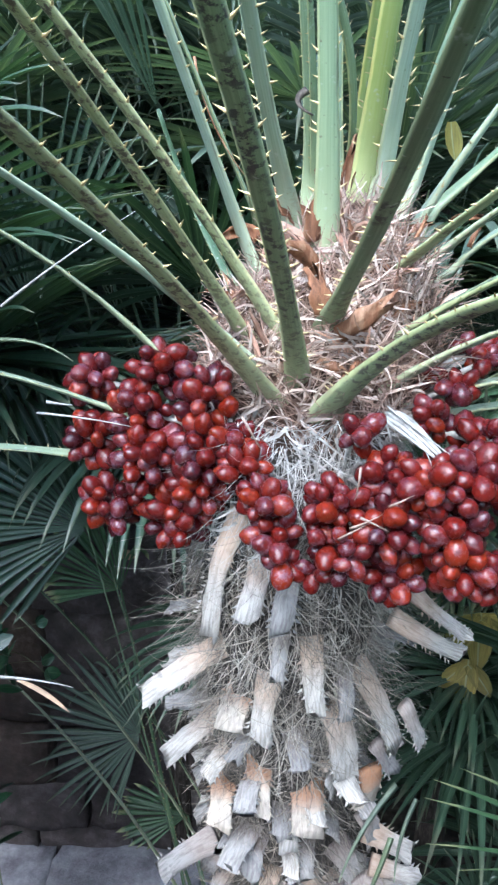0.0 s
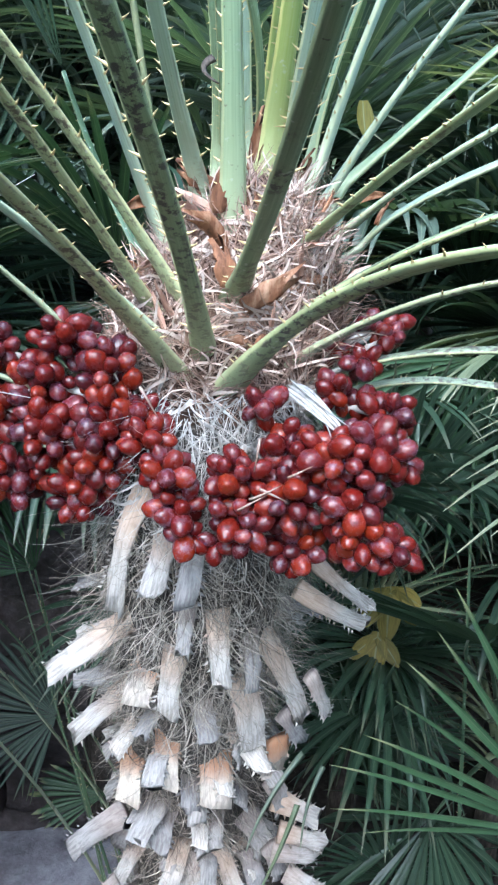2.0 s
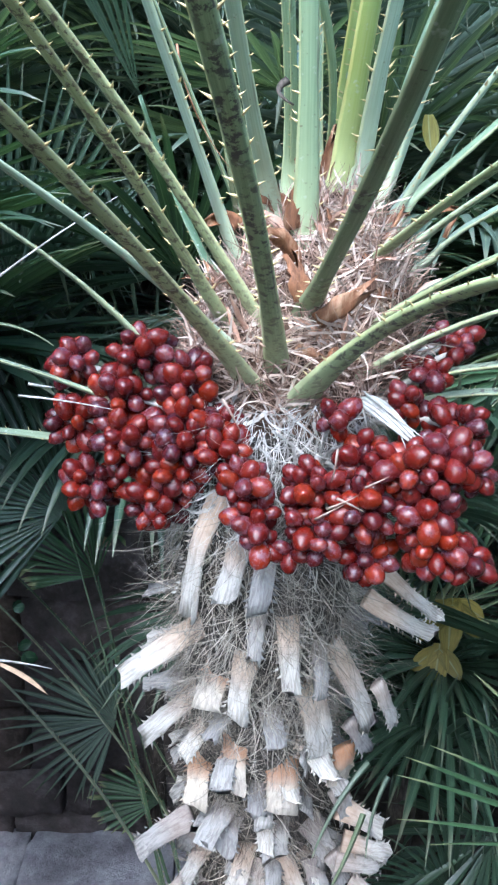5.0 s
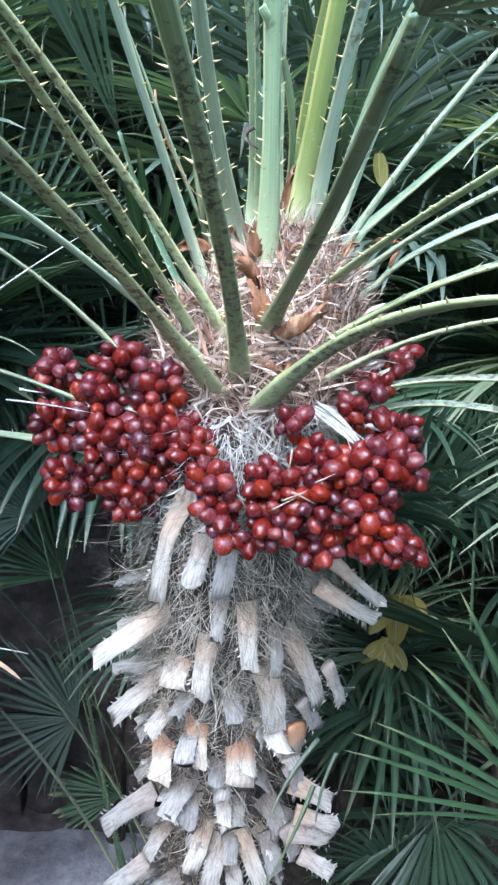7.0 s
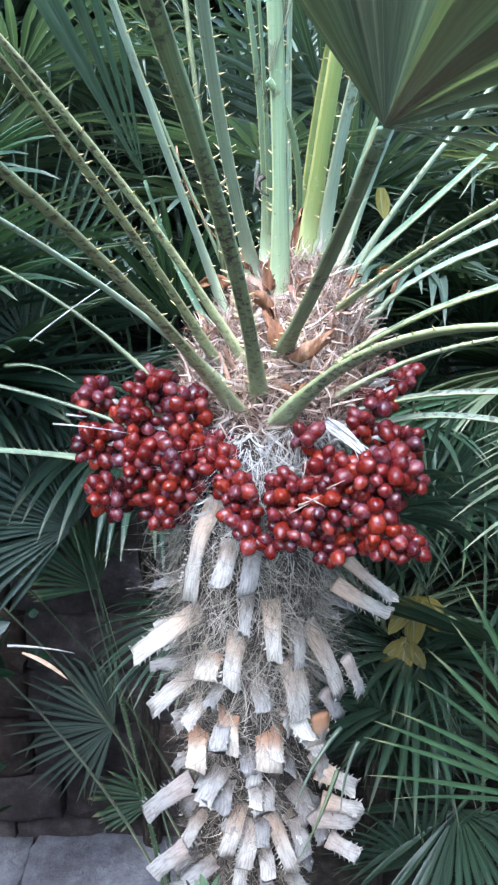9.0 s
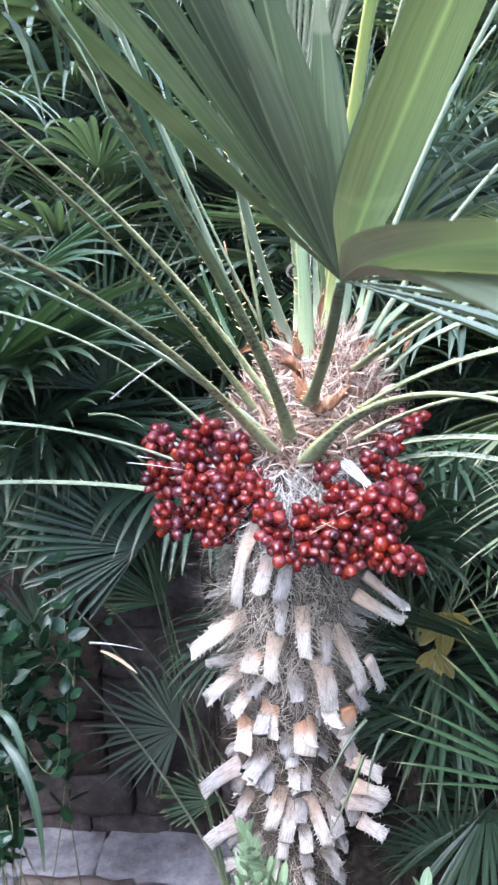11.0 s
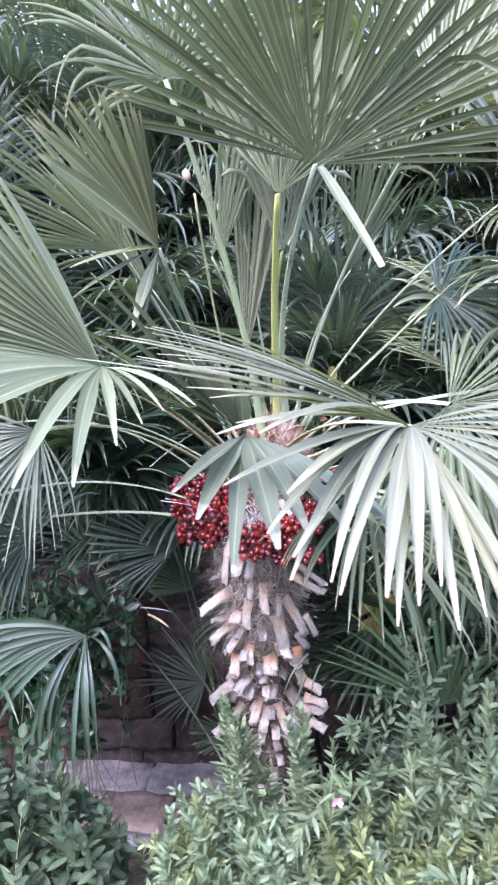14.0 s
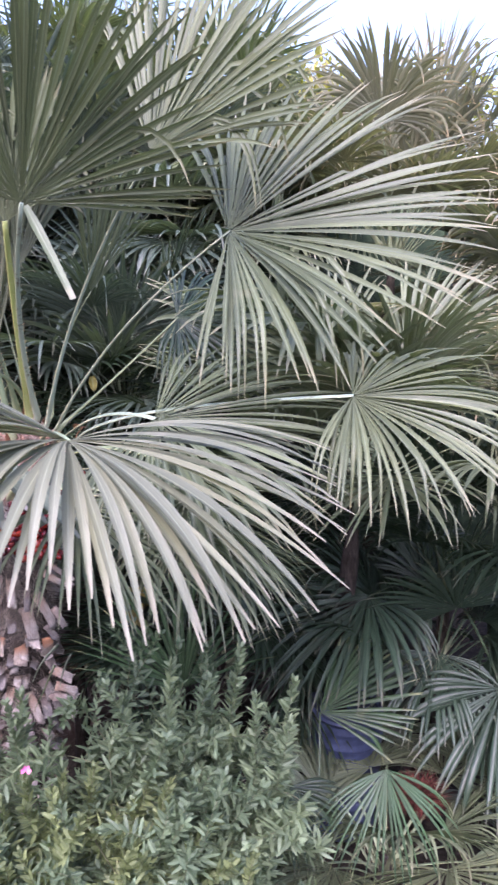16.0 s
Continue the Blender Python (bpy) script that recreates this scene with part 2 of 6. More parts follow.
# shaded copy of the fan leaf: deep shade is put into its green
M_LEAF_SHADE = leaf_material("fan_leaf_shaded", (0.016, 0.037, 0.020), (0.044, 0.080, 0.045), (0.14, 0.14, 0.09), 0.36, bloom=0.02, rib_pale=0.2)
M_LEAF_GREEN = leaf_material("fan_leaf_fresh_green", (0.035, 0.082, 0.032), (0.075, 0.14, 0.056), (0.3, 0.3, 0.15), 0.34, bloom=0.03, rib_pale=0.3)
M_LEAF_YELLOW = leaf_material("fan_leaf_yellowing", (0.15, 0.15, 0.075), (0.26, 0.24, 0.13), (0.38, 0.28, 0.15), bloom=0.12)
M_PET = petiole_material("petiole_green", (0.215, 0.28, 0.155), (0.35, 0.425, 0.265), (0.1, 0.075, 0.045), 0.03)
M_PET_DARK = petiole_material("petiole_spotted", (0.2, 0.26, 0.13), (0.36, 0.43, 0.25), (0.05, 0.038, 0.042), 0.1)
M_PET_DEEP = petiole_material("petiole_blue_green", (0.13, 0.18, 0.1), (0.25, 0.32, 0.2), (0.045, 0.035, 0.035), 0.05)
M_PET_LOW = petiole_material("petiole_grey_green", (0.17, 0.205, 0.125), (0.31, 0.355, 0.24), (0.07, 0.05, 0.04), 0.08)
M_PET_YELLOW = petiole_material("petiole_yellow", (0.36, 0.42, 0.11), (0.47, 0.5, 0.2), (0.3, 0.32, 0.1), 0.02)
M_PET_PALE = petiole_material("petiole_pale", (0.27, 0.35, 0.25), (0.41, 0.49, 0.38), (0.14, 0.12, 0.075), 0.03)
# stalk colour darkened to stand for shade, goes with the shaded fans
M_PET_SHADE = petiole_material("petiole_shaded", (0.05, 0.085, 0.04), (0.1, 0.15, 0.075), (0.04, 0.03, 0.02), 0.02)
M_PET_WORN = petiole_material("petiole_worn", (0.28, 0.31, 0.15), (0.46, 0.48, 0.28), (0.075, 0.05, 0.035), 0.13)
M_THORN = plain_material("thorn_horn", (0.55, 0.42, 0.2), 0.5, 200, 0.3)
# darker than the loose fibre: shade in the trunk's gaps is in this colour
M_CORE = dry_material("trunk_core_dark", (0.018, 0.014, 0.011), (0.05, 0.04, 0.032), (0.13, 0.105, 0.082), 90, 0.95, False, (1, 1, 0.25))
M_FIBRE = dry_material("dry_fibre", (0.06, 0.047, 0.037), (0.15, 0.12, 0.095), (0.3, 0.255, 0.21), 25)
M_FIBRE_PALE = dry_material("dry_fibre_pale", (0.16, 0.13, 0.1), (0.33, 0.28, 0.225), (0.52, 0.45, 0.375), 25)
M_WHITE_FIBRE = dry_material("bleached_fibre", (0.2, 0.175, 0.15), (0.4, 0.365, 0.33), (0.62, 0.585, 0.54), 40)
M_TAN = dry_material("tan_sheath_fibre", (0.1, 0.055, 0.035), (0.31, 0.2, 0.15), (0.56, 0.43, 0.35), 45)
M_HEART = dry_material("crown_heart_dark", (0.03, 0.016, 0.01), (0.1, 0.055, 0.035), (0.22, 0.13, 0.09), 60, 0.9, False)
M_TAN_PALE = dry_material("pale_sheath_strip", (0.32, 0.22, 0.165), (0.52, 0.4, 0.33), (0.66, 0.57, 0.49), 45)
M_TAB = dry_material("orange_brown_sheath", (0.07, 0.03, 0.015), (0.24, 0.105, 0.05), (0.5, 0.3, 0.18), 70, 0.7, False, (1, 1, 0.2))
M_RED = dry_material("reddish_heart_fibre", (0.03, 0.01, 0.008), (0.1, 0.03, 0.02), (0.2, 0.07, 0.05), 50)
M_SHEATH = dry_material("papery_leaf_sheath", (0.2, 0.09, 0.055), (0.42, 0.25, 0.18), (0.66, 0.5, 0.42), 38, 0.8, False, (1, 1, 0.3))
M_STUB = stub_material("leaf_base_weathered", (0.23, 0.198, 0.17), (0.57, 0.51, 0.445), (0.48, 0.27, 0.14), 0.5)
M_STUB_CUT = stub_material("leaf_base_fresh_cut", (0.32, 0.27, 0.23), (0.62, 0.52, 0.41), (0.48, 0.2, 0.075), 0.8)
M_STUB_GREY = stub_material("leaf_base_grey", (0.16, 0.138, 0.125), (0.42, 0.38, 0.345), (0.34, 0.2, 0.13), 0.3)
M_BERRY = berry_material()
# brown-grey stone, toned down to carry the heavy shade on the wall
M_STONE = stone_material("rough_stone", (0.03, 0.022, 0.019), (0.078, 0.06, 0.053), (0.18, 0.148, 0.135))
M_SLAB = stone_material("pale_slab", (0.13, 0.115, 0.12), (0.34, 0.315, 0.325), (0.58, 0.55, 0.56))
M_SOIL = dry_material("garden_soil", (0.015, 0.012, 0.01), (0.035, 0.028, 0.022), (0.08, 0.065, 0.05), 30, 0.95, False)
M_SHRUB = leaf_material("shrub_leaf", (0.1, 0.155, 0.075), (0.205, 0.275, 0.145), (0.36, 0.4, 0.14), 0.55, 0.25, 1.2, 0.07)
M_SHRUB_DEEP = leaf_material("shrub_leaf_deep_green", (0.03, 0.06, 0.024), (0.075, 0.12, 0.052), (0.2, 0.22, 0.1), 0.5, 0.2, 1.2, 0.04, rib_pale=0.25)
M_SHRUB_YEL = leaf_material("shrub_leaf_yellow_green", (0.15, 0.195, 0.07), (0.25, 0.29, 0.115), (0.4, 0.36, 0.1), 0.55, 0.3, 1.2, 0.05)
M_STEM = plain_material("green_stem", (0.17, 0.18, 0.09), 0.6)
# dark green by nature, and darkened further for the heavy shade around it
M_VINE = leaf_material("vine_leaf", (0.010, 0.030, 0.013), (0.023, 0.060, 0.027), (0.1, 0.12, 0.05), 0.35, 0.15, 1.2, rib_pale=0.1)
M_YELLOW = leaf_material("autumn_leaf", (0.16, 0.13, 0.03), (0.27, 0.215, 0.05), (0.2, 0.11, 0.03), 0.55, 0.3, 1.2)
M_DRYLEAF = plain_material("dry_leaf", (0.42, 0.28, 0.17), 0.7, 60)
M_BLUE = plain_material("blue_plastic", (0.07, 0.09, 0.17), 0.4, 30, 0.3)
M_PINK = plain_material("pink_petal", (0.75, 0.22, 0.42), 0.6)
M_NUT = plain_material("pale_dry_fruit", (0.34, 0.25, 0.19), 0.7, 120, 0.6)
M_FAR = leaf_material("far_tree_leaf", (0.2, 0.2, 0.04), (0.5, 0.47, 0.13), (0.45, 0.4, 0.1), 0.6, 0.4, 1.2)


# ---------------------------------------------------------------- mesh helpers
def mesh_of(name, verts, faces, mats, uvs=None, smooth=True, slots=None):
    me = bpy.data.meshes.new(name)
    me.from_pydata(verts, [], faces)
    for mt in mats:
        me.materials.append(mt)
    if uvs is not None:
        uv = me.uv_layers.new(name="uv")
        idx = np.empty(len(me.loops), np.int32)
        me.loops.foreach_get("vertex_index", idx)
        uv.data.foreach_set("uv", np.asarray(uvs, np.float32)[idx].ravel())
    if smooth:
        me.polygons.foreach_set("use_smooth", np.ones(len(me.polygons), bool))
    if slots is not None:
        me.polygons.foreach_set("material_index", np.asarray(slots, np.int32))
    me.update()
    return me


def part(name, me, parent=None, at=(0, 0, 0), label=""):
    """One mesh object with its origin at a place in the world; its parent stands unturned."""
    ob = new(name, me)
    where = Vector(at)
    if parent is not None:
        ob.parent = parent
        up = parent
        while up is not None:
            where = where - up.location
            up = up.parent
    ob.location = where
    return tagged(ob, label)


def placed(name, me, parent, m, label=""):
    """One mesh object at a full pose in the world, under an unturned parent."""
    ob = new(name, me)
    off = Vector((0, 0, 0))
    up = parent
    while up is not None:
        off = off + up.location
        up = up.parent
    ob.parent = parent
    ob.matrix_basis = Matrix.Translation(-off) @ m
    return tagged(ob, label)


def empty(name, at, label, category, group=""):
    ob = new(name)
    ob.location = at
    return tagged(ob, label, category, group)


def unit(v):
    v = np.asarray(v, float)
    return v / max(1e-9, np.linalg.norm(v))


UP = np.array((0.0, 0.0, 1.0))


def leaf_ribbon(verts, faces, uvs, p, d, nrm, L, w, bend, rows=4, strap=False):
    """A pointed, slightly folded leaf as a strip three points wide."""
    o = len(verts)
    cur = unit(d)
    p = np.asarray(p, float)
    for k in range(rows + 1):
        t = k / rows
        ww = w / 2 * (math.sin(math.pi * min(1, 0.1 + 0.9 * t)) ** 0.6 if t < 1 else 0.1)
        if strap:
            ww = w / 2 * (0.5 + 0.5 * min(1, t / 0.2)) * (1 - 0.45 * t)
        s = unit(np.cross(nrm, cur))
        nn = np.cross(cur, s)
        for side, u in ((-1, 0.0), (0, 0.5), (1, 1.0)):
            verts.append(tuple(p + s * ww * side - nn * (0.25 * ww if side == 0 else 0)))
            uvs.append((u, t))
        cur = unit(cur - UP * bend / rows)
        p = p + cur * L / rows
    for k in range(rows):
        j = o + 3 * k
        faces += [(j, j + 1, j + 4, j + 3), (j + 1, j + 2, j + 5, j + 4)]


def make_blade(hub, a, nrm, R, span, n, split, droop, cup=0.15, fold=0.35, kink=0.12, seed=0, mat=None, stations=11, slim=1.0, edge=0.0, lop=0):
    """A fan blade: n folded segments that part beyond the fraction split, sink by droop and hang from a kink here and there."""
    rng = np.random.default_rng(seed)
    a, nrm = unit(a), np.asarray(nrm, float)
    nrm = unit(nrm - (nrm @ a) * a)
    b = np.cross(nrm, a)
    half = radians(span) / 2
    step = 2 * half / n
    verts, faces, uvs = [], [], []
    vs = np.r_[0.015, np.linspace(0.12, 1.0, stations - 1)]
    for i in range(n):
        th = -half + step * (i + 0.5)
        q = abs(th) / half
        d = math.cos(th) * a + math.sin(th) * b + cup * (abs(math.sin(th)) - 0.3) * nrm
        d = unit(d + 0.03 * rng.normal(size=3))
        L = R * (1 - 0.3 * q * q) * rng.uniform(0.92, 1.05)
        sag = droop * (0.5 + 0.9 * q) * rng.uniform(0.6, 1.4) + edge * (q ** 3 if lop == 0 else max(0.0, lop * th / half) ** 1.5)
        kv = rng.uniform(0.5, 0.8) if rng.random() < kink * (0.5 + q) else 2.0
        sp = split * rng.uniform(0.85, 1.12)
        wmax = sp * L * math.tan(step / 2)
        p, cur, prev = np.zeros(3), d.copy(), 0.0
        start = len(verts)
        for k, v in enumerate(vs):
            if k:
                bend = sag * max(0.0, v - 0.25) * 0.32
                if v > kv:
                    bend += 0.55
                cur = unit(cur + bend * -UP)
                p = p + cur * (v - prev) * L
            else:
                p = cur * v * L
            prev = v
            if v <= sp:
                w = v * L * math.tan(step / 2)
            else:
                f = (v - sp) / (1 - sp)
                w = wmax * (1 - (1 - slim) * min(1.0, f * 5)) * max(0.06, 1 - f ** 2.2)
            s = np.cross(nrm, cur)
            s = unit(s) if np.linalg.norm(s) > 1e-4 else b
            nn = np.cross(cur, s)
            fo = fold * (1.0 if v <= sp else 0.75)
            for side, u in ((-1, 0.0), (0, 0.5), (1, 1.0)):
                verts.append(p + s * w * side * 0.97 - nn * (fo * w if side == 0 else 0))
                uvs.append((u, v))
        for k in range(len(vs) - 1):
            j = start + 3 * k
            faces += [(j, j + 1, j + 4, j + 3), (j + 1, j + 2, j + 5, j + 4)]
    return mesh_of("blade", [tuple(v) for v in verts], faces, [mat], uvs)


def sweep(keys, n):
    """n tips spread evenly over a row of key tips."""
    keys = np.array(keys, float)
    t = np.linspace(0, len(keys) - 1, n)
    return np.stack([np.interp(t, range(len(keys)), keys[:, c]) for c in range(5)], 1)


def blade_of_tips(hub, tips, nrm, mat, loose=0.25):
    """A torn blade: one broad folded segment from the hub to each tip (dx, dy, dz, arch, width)."""
    verts, faces, uvs = [], [], []
    nrm = unit(nrm)
    rng = np.random.default_rng(len(tips))
    for dx, dy, dz, arch, w in tips:
        tip = np.array((dx, dy, dz)) * (1 + loose * rng.uniform(-0.18, 0.06)) + rng.normal(size=3) * 0.018 * loose
        arch, w = arch * (1 + loose * rng.uniform(-0.5, 0.4)), w * rng.uniform(0.75, 1.15)
        pts, tan = bezier((0, 0, 0), tip / 2 + UP * arch, tip, 16)
        o = len(verts)
        for k, (p, t) in enumerate(zip(pts, tan)):
            v = k / 15
            ww = w / 2 * min(1.0, 0.04 + v / 0.45) * (1 - 0.85 * max(0.0, (v - 0.5) / 0.5) ** 1.6)
            s = unit(np.cross(nrm, t))
            nn = np.cross(t, s)
            for side, u in ((-1, 0.0), (0, 0.5), (1, 1.0)):
                verts.append(tuple(p + s * ww * side - nn * (0.42 * ww if side == 0 else 0)))
                uvs.append((u, v))
        for k in range(15):
            j = o + 3 * k
            faces += [(j, j + 1, j + 4, j + 3), (j + 1, j + 2, j + 5, j + 4)]
    return mesh_of("blade", verts, faces, [mat], uvs)


def bezier(p0, p1, p2, n):
    """n points of the curve through p0, p1 (half way) and p2, with their tangents."""
    p0, p1, p2 = (np.asarray(p, float) for p in (p0, p1, p2))
    l1, l2 = np.linalg.norm(p1 - p0), np.linalg.norm(p2 - p1)
    h = min(0.85, max(0.13, l1 / (l1 + l2)))
    c = (p1 - (1 - h) ** 2 * p0 - h * h * p2) / (2 * h * (1 - h))
    t = np.linspace(0, 1, n)[:, None]
    pts = (1 - t) ** 2 * p0 + 2 * t * (1 - t) * c + t * t * p2
    tan = 2 * (1 - t) * (c - p0) + 2 * t * (p2 - c)
    return pts, tan / np.linalg.norm(tan, axis=1, keepdims=True)


SECTION = [(-1.0, 0.02), (-0.72, 0.26), (0.0, 0.2), (0.72, 0.26), (1.0, 0.02), (0.7, -0.34), (0.0, -0.5), (-0.7, -0.34)]


def petiole_rings(pts, tan, nrm, width, base_swell=1.5, tip=0.48):
    rings, sides = [], []
    n = len(pts)
    for k in range(n):
        t = k / (n - 1)
        s = unit(np.cross(tan[k], nrm))
        nn = np.cross(s, tan[k])
        w = width / 2 * (base_swell + (1 - base_swell) * min(1.0, t / (0.12 if base_swell < 2 else 0.3))) * (1 + (tip - 1) * t)
        rings.append([pts[k] + s * w * x + nn * w * y * 0.9 for x, y in SECTION])
        sides.append((s, nn, w))
    return rings, sides


def tube(rings, close=True):
    verts, faces, uvs = [], [], []
    m, n = len(rings[0]), len(rings)
    for k, r in enumerate(rings):
        for j, p in enumerate(r):
            verts.append(tuple(p))
            uvs.append((1 - abs(2 * j / m - 1), k / (n - 1)))
    for k in range(n - 1):
        for j in range(m):
            j2 = (j + 1) % m
            faces.append((k * m + j, k * m + j2, (k + 1) * m + j2, (k + 1) * m + j))
    if close:
        faces.append(tuple(reversed(range(m))))
        faces.append(tuple((n - 1) * m + j for j in range(m)))
    return verts, faces, uvs


def thorn_mesh():
    verts, faces = [], []
    for k, (r, z, x) in enumerate(((0.19, -0.1, 0), (0.12, 0.35, 0.02), (0.055, 0.75, 0.08))):
        for j in range(5):
            a = 2 * math.pi * j / 5
            verts.append((r * math.cos(a) + x, r * math.sin(a), z))
    verts.append((0.16, 0, 1.1))
    for k in range(2):
        for j in range(5):
            faces.append((k * 5 + j, k * 5 + (j + 1) % 5, k * 5 + 5 + (j + 1) % 5, k * 5 + 5 + j))
    for j in range(5):
        faces.append((10 + j, 10 + (j + 1) % 5, 15))
    return mesh_of("thorn", verts, faces, [M_THORN])


THORN = thorn_mesh()


def add_leaf(palm, base, mid, hub, width=0.0180, pet=None, a=None, nrm=None, R=0.45, span=210, n=36, split=0.42, droop=1.0,
             cup=0.15, fold=0.85, kink=0.12, mat=None, seed=0, thorns=False, blade=True, slim=0.85, edge=0.0, lop=0, root=None, label="", tips=None, loose=0.25):
    """A petiole with thorns on both edges and, at its end, a fan blade."""
    rng = np.random.default_rng(seed + 1000)
    base, hub = np.asarray(base, float), np.asarray(hub, float)
    if mid is None:
        mid = (base + hub) / 2 + UP * 0.03
    pts, tan = bezier(base, mid, hub, 15)
    if root is not None:
        inner = np.linspace(np.asarray(root, float), base, 4)[:3]
        pts = np.concatenate([inner, pts])[:18]
        tan = np.gradient(pts, axis=0)
        tan /= np.linalg.norm(tan, axis=1, keepdims=True)
    out = tan[-1]
    last = len(pts) - 1
    if a is None:
        a = unit(out + np.array((0, 0, -0.25)))
    if nrm is None:
        rad = unit(np.array((out[0], out[1], 0)) + 1e-6)
        nrm = UP * (1 - abs(out[2]) * 0.6) - rad * abs(out[2])
    mid_n = unit(UP - rng.normal(size=3) * 0.15 - unit(np.array((tan[3][0], tan[3][1], 0)) + 1e-6) * 1.0)
    rings, sides = petiole_rings(pts, tan, mid_n, width, 1.5 if root is None else 2.0)
    v, f, uv = tube([[p - base for p in r] for r in rings])
    stalk = part("petiole", mesh_of("petiole", v, f, [pet or M_PET], uv), palm, base, label)
    length = np.linalg.norm(np.diff(pts, axis=0), axis=1).sum()
    count = int(length * 0.85 / 0.026)
    tv, tf = [], []
    for i in range(count):
        t = (0.2 if root is not None else 0.06) + 0.66 * (i + rng.uniform(-0.3, 0.3)) / max(1, count)
        k = min(last - 1, int(t * last))
        fr = t * last - k
        p = pts[k] * (1 - fr) + pts[k + 1] * fr
        s, nn, w = sides[k]
        for sd in (-1, 1):
            if rng.random() < 0.2:
                continue
            pp = p + s * w * sd * 0.95 + nn * 0.05 * w + tan[k] * rng.uniform(-0.006, 0.006)
            dr = unit(s * sd * 0.9 + tan[k] * rng.uniform(0.1, 0.75) + nn * rng.uniform(0.0, 0.5))
            ln = rng.uniform(0.0045, 0.0095)
            xx = unit(tan[k] - (tan[k] @ dr) * dr)
            yy = np.cross(dr, xx)
            m = Matrix(((xx[0] * ln, yy[0] * ln, dr[0] * ln, pp[0]), (xx[1] * ln, yy[1] * ln, dr[1] * ln, pp[1]),
                        (xx[2] * ln, yy[2] * ln, dr[2] * ln, pp[2]), (0, 0, 0, 1)))
            if thorns and t < 0.6:
                placed("thorn", THORN, stalk, m)
            else:
                o = len(tv)
                q = s * ln * 0.12
                tv += [tuple(pp - base - tan[k] * ln * 0.12), tuple(pp - base + tan[k] * ln * 0.12), tuple(pp - base + nn * ln * 0.12), tuple(pp - base + dr * ln)]
                tf += [(o, o + 1, o + 3), (o + 1, o + 2, o + 3), (o + 2, o, o + 3)]
    if tf:
        tagged(part("thorn_edge", mesh_of("thorn_edge", tv, tf, [M_THORN]), stalk, base), kind="stuff")
    if blade:
        me = blade_of_tips(hub, tips, nrm, mat, loose) if tips is not None else make_blade(hub, a, nrm, R, span, n, split, droop, cup, fold, kink, seed, mat or M_LEAF, 11, slim, edge, lop)
        part("blade", me, stalk, hub)
    return stalk


# ---------------------------------------------------------------- ground and stone wall
def smooth(a, b, v):
    t = min(1.0, max(0.0, (v - a) / (b - a)))
    return t * t * (3 - 2 * t)


def ground_mesh():
    verts, faces = [], []
    xs = [-400, -60, -12] + list(np.linspace(-5, 6, 56)) + [12, 60, 400]
    ys = [-400, -60, -12] + list(np.linspace(-4, 6, 51)) + [12, 60, 400]
    for y in ys:
        for x in xs:
            z = 0.05 * noise.noise((x * 1.3, y * 1.3, 0.0)) + 0.025 * noise.noise((x * 5, y * 5, 3.0)) - 0.06
            # the bed falls away towards the wall behind the palm
            z -= 0.42 * smooth(1.2, 1.6, y) * smooth(0.35, 0.0, x)
            verts.append((x, y, z if abs(x) < 8 and abs(y) < 8 else -0.06))
    w = len(xs)
    for j in range(len(ys) - 1):
        for i in range(w - 1):
            faces.append((j * w + i, j * w + i + 1, (j + 1) * w + i + 1, (j + 1) * w + i))
    return mesh_of("ground", verts, faces, [M_SOIL])


ground = tagged(new("ground", ground_mesh()), "dark garden soil with litter under the palms", "ground", kind="structure")


def block_mesh(sx, sy, sz, seed):
    """A rough-hewn block: subdivided, bevelled by pulling in corners, uneven."""
    bm = bmesh.new()
    bmesh.ops.create_cube(bm, size=1.0)
    bmesh.ops.subdivide_edges(bm, edges=bm.edges[:], cuts=5, use_grid_fill=True)
    rng = np.random.default_rng(seed)
    o = rng.uniform(0, 50, 3)
    for v in bm.verts:
        c = Vector(v.co) * 2
        edge = sorted(abs(x) for x in c)[1]
        pull = 1 - 0.02 * max(0, edge - 0.6) / 0.4
        p = Vector((v.co.x * sx * pull, v.co.y * sy * pull, v.co.z * sz * pull))
        p += 0.022 * noise.noise_vector(Vector(p * 9) + Vector(o)) + 0.008 * noise.noise_vector(Vector(p * 30) + Vector(o))
        v.co = p
    me = bpy.data.meshes.new("stone")
    bm.to_mesh(me)
    bm.free()
    me.materials.append(M_STONE)
    me.polygons.foreach_set("use_smooth", np.ones(len(me.polygons), bool))
    return me


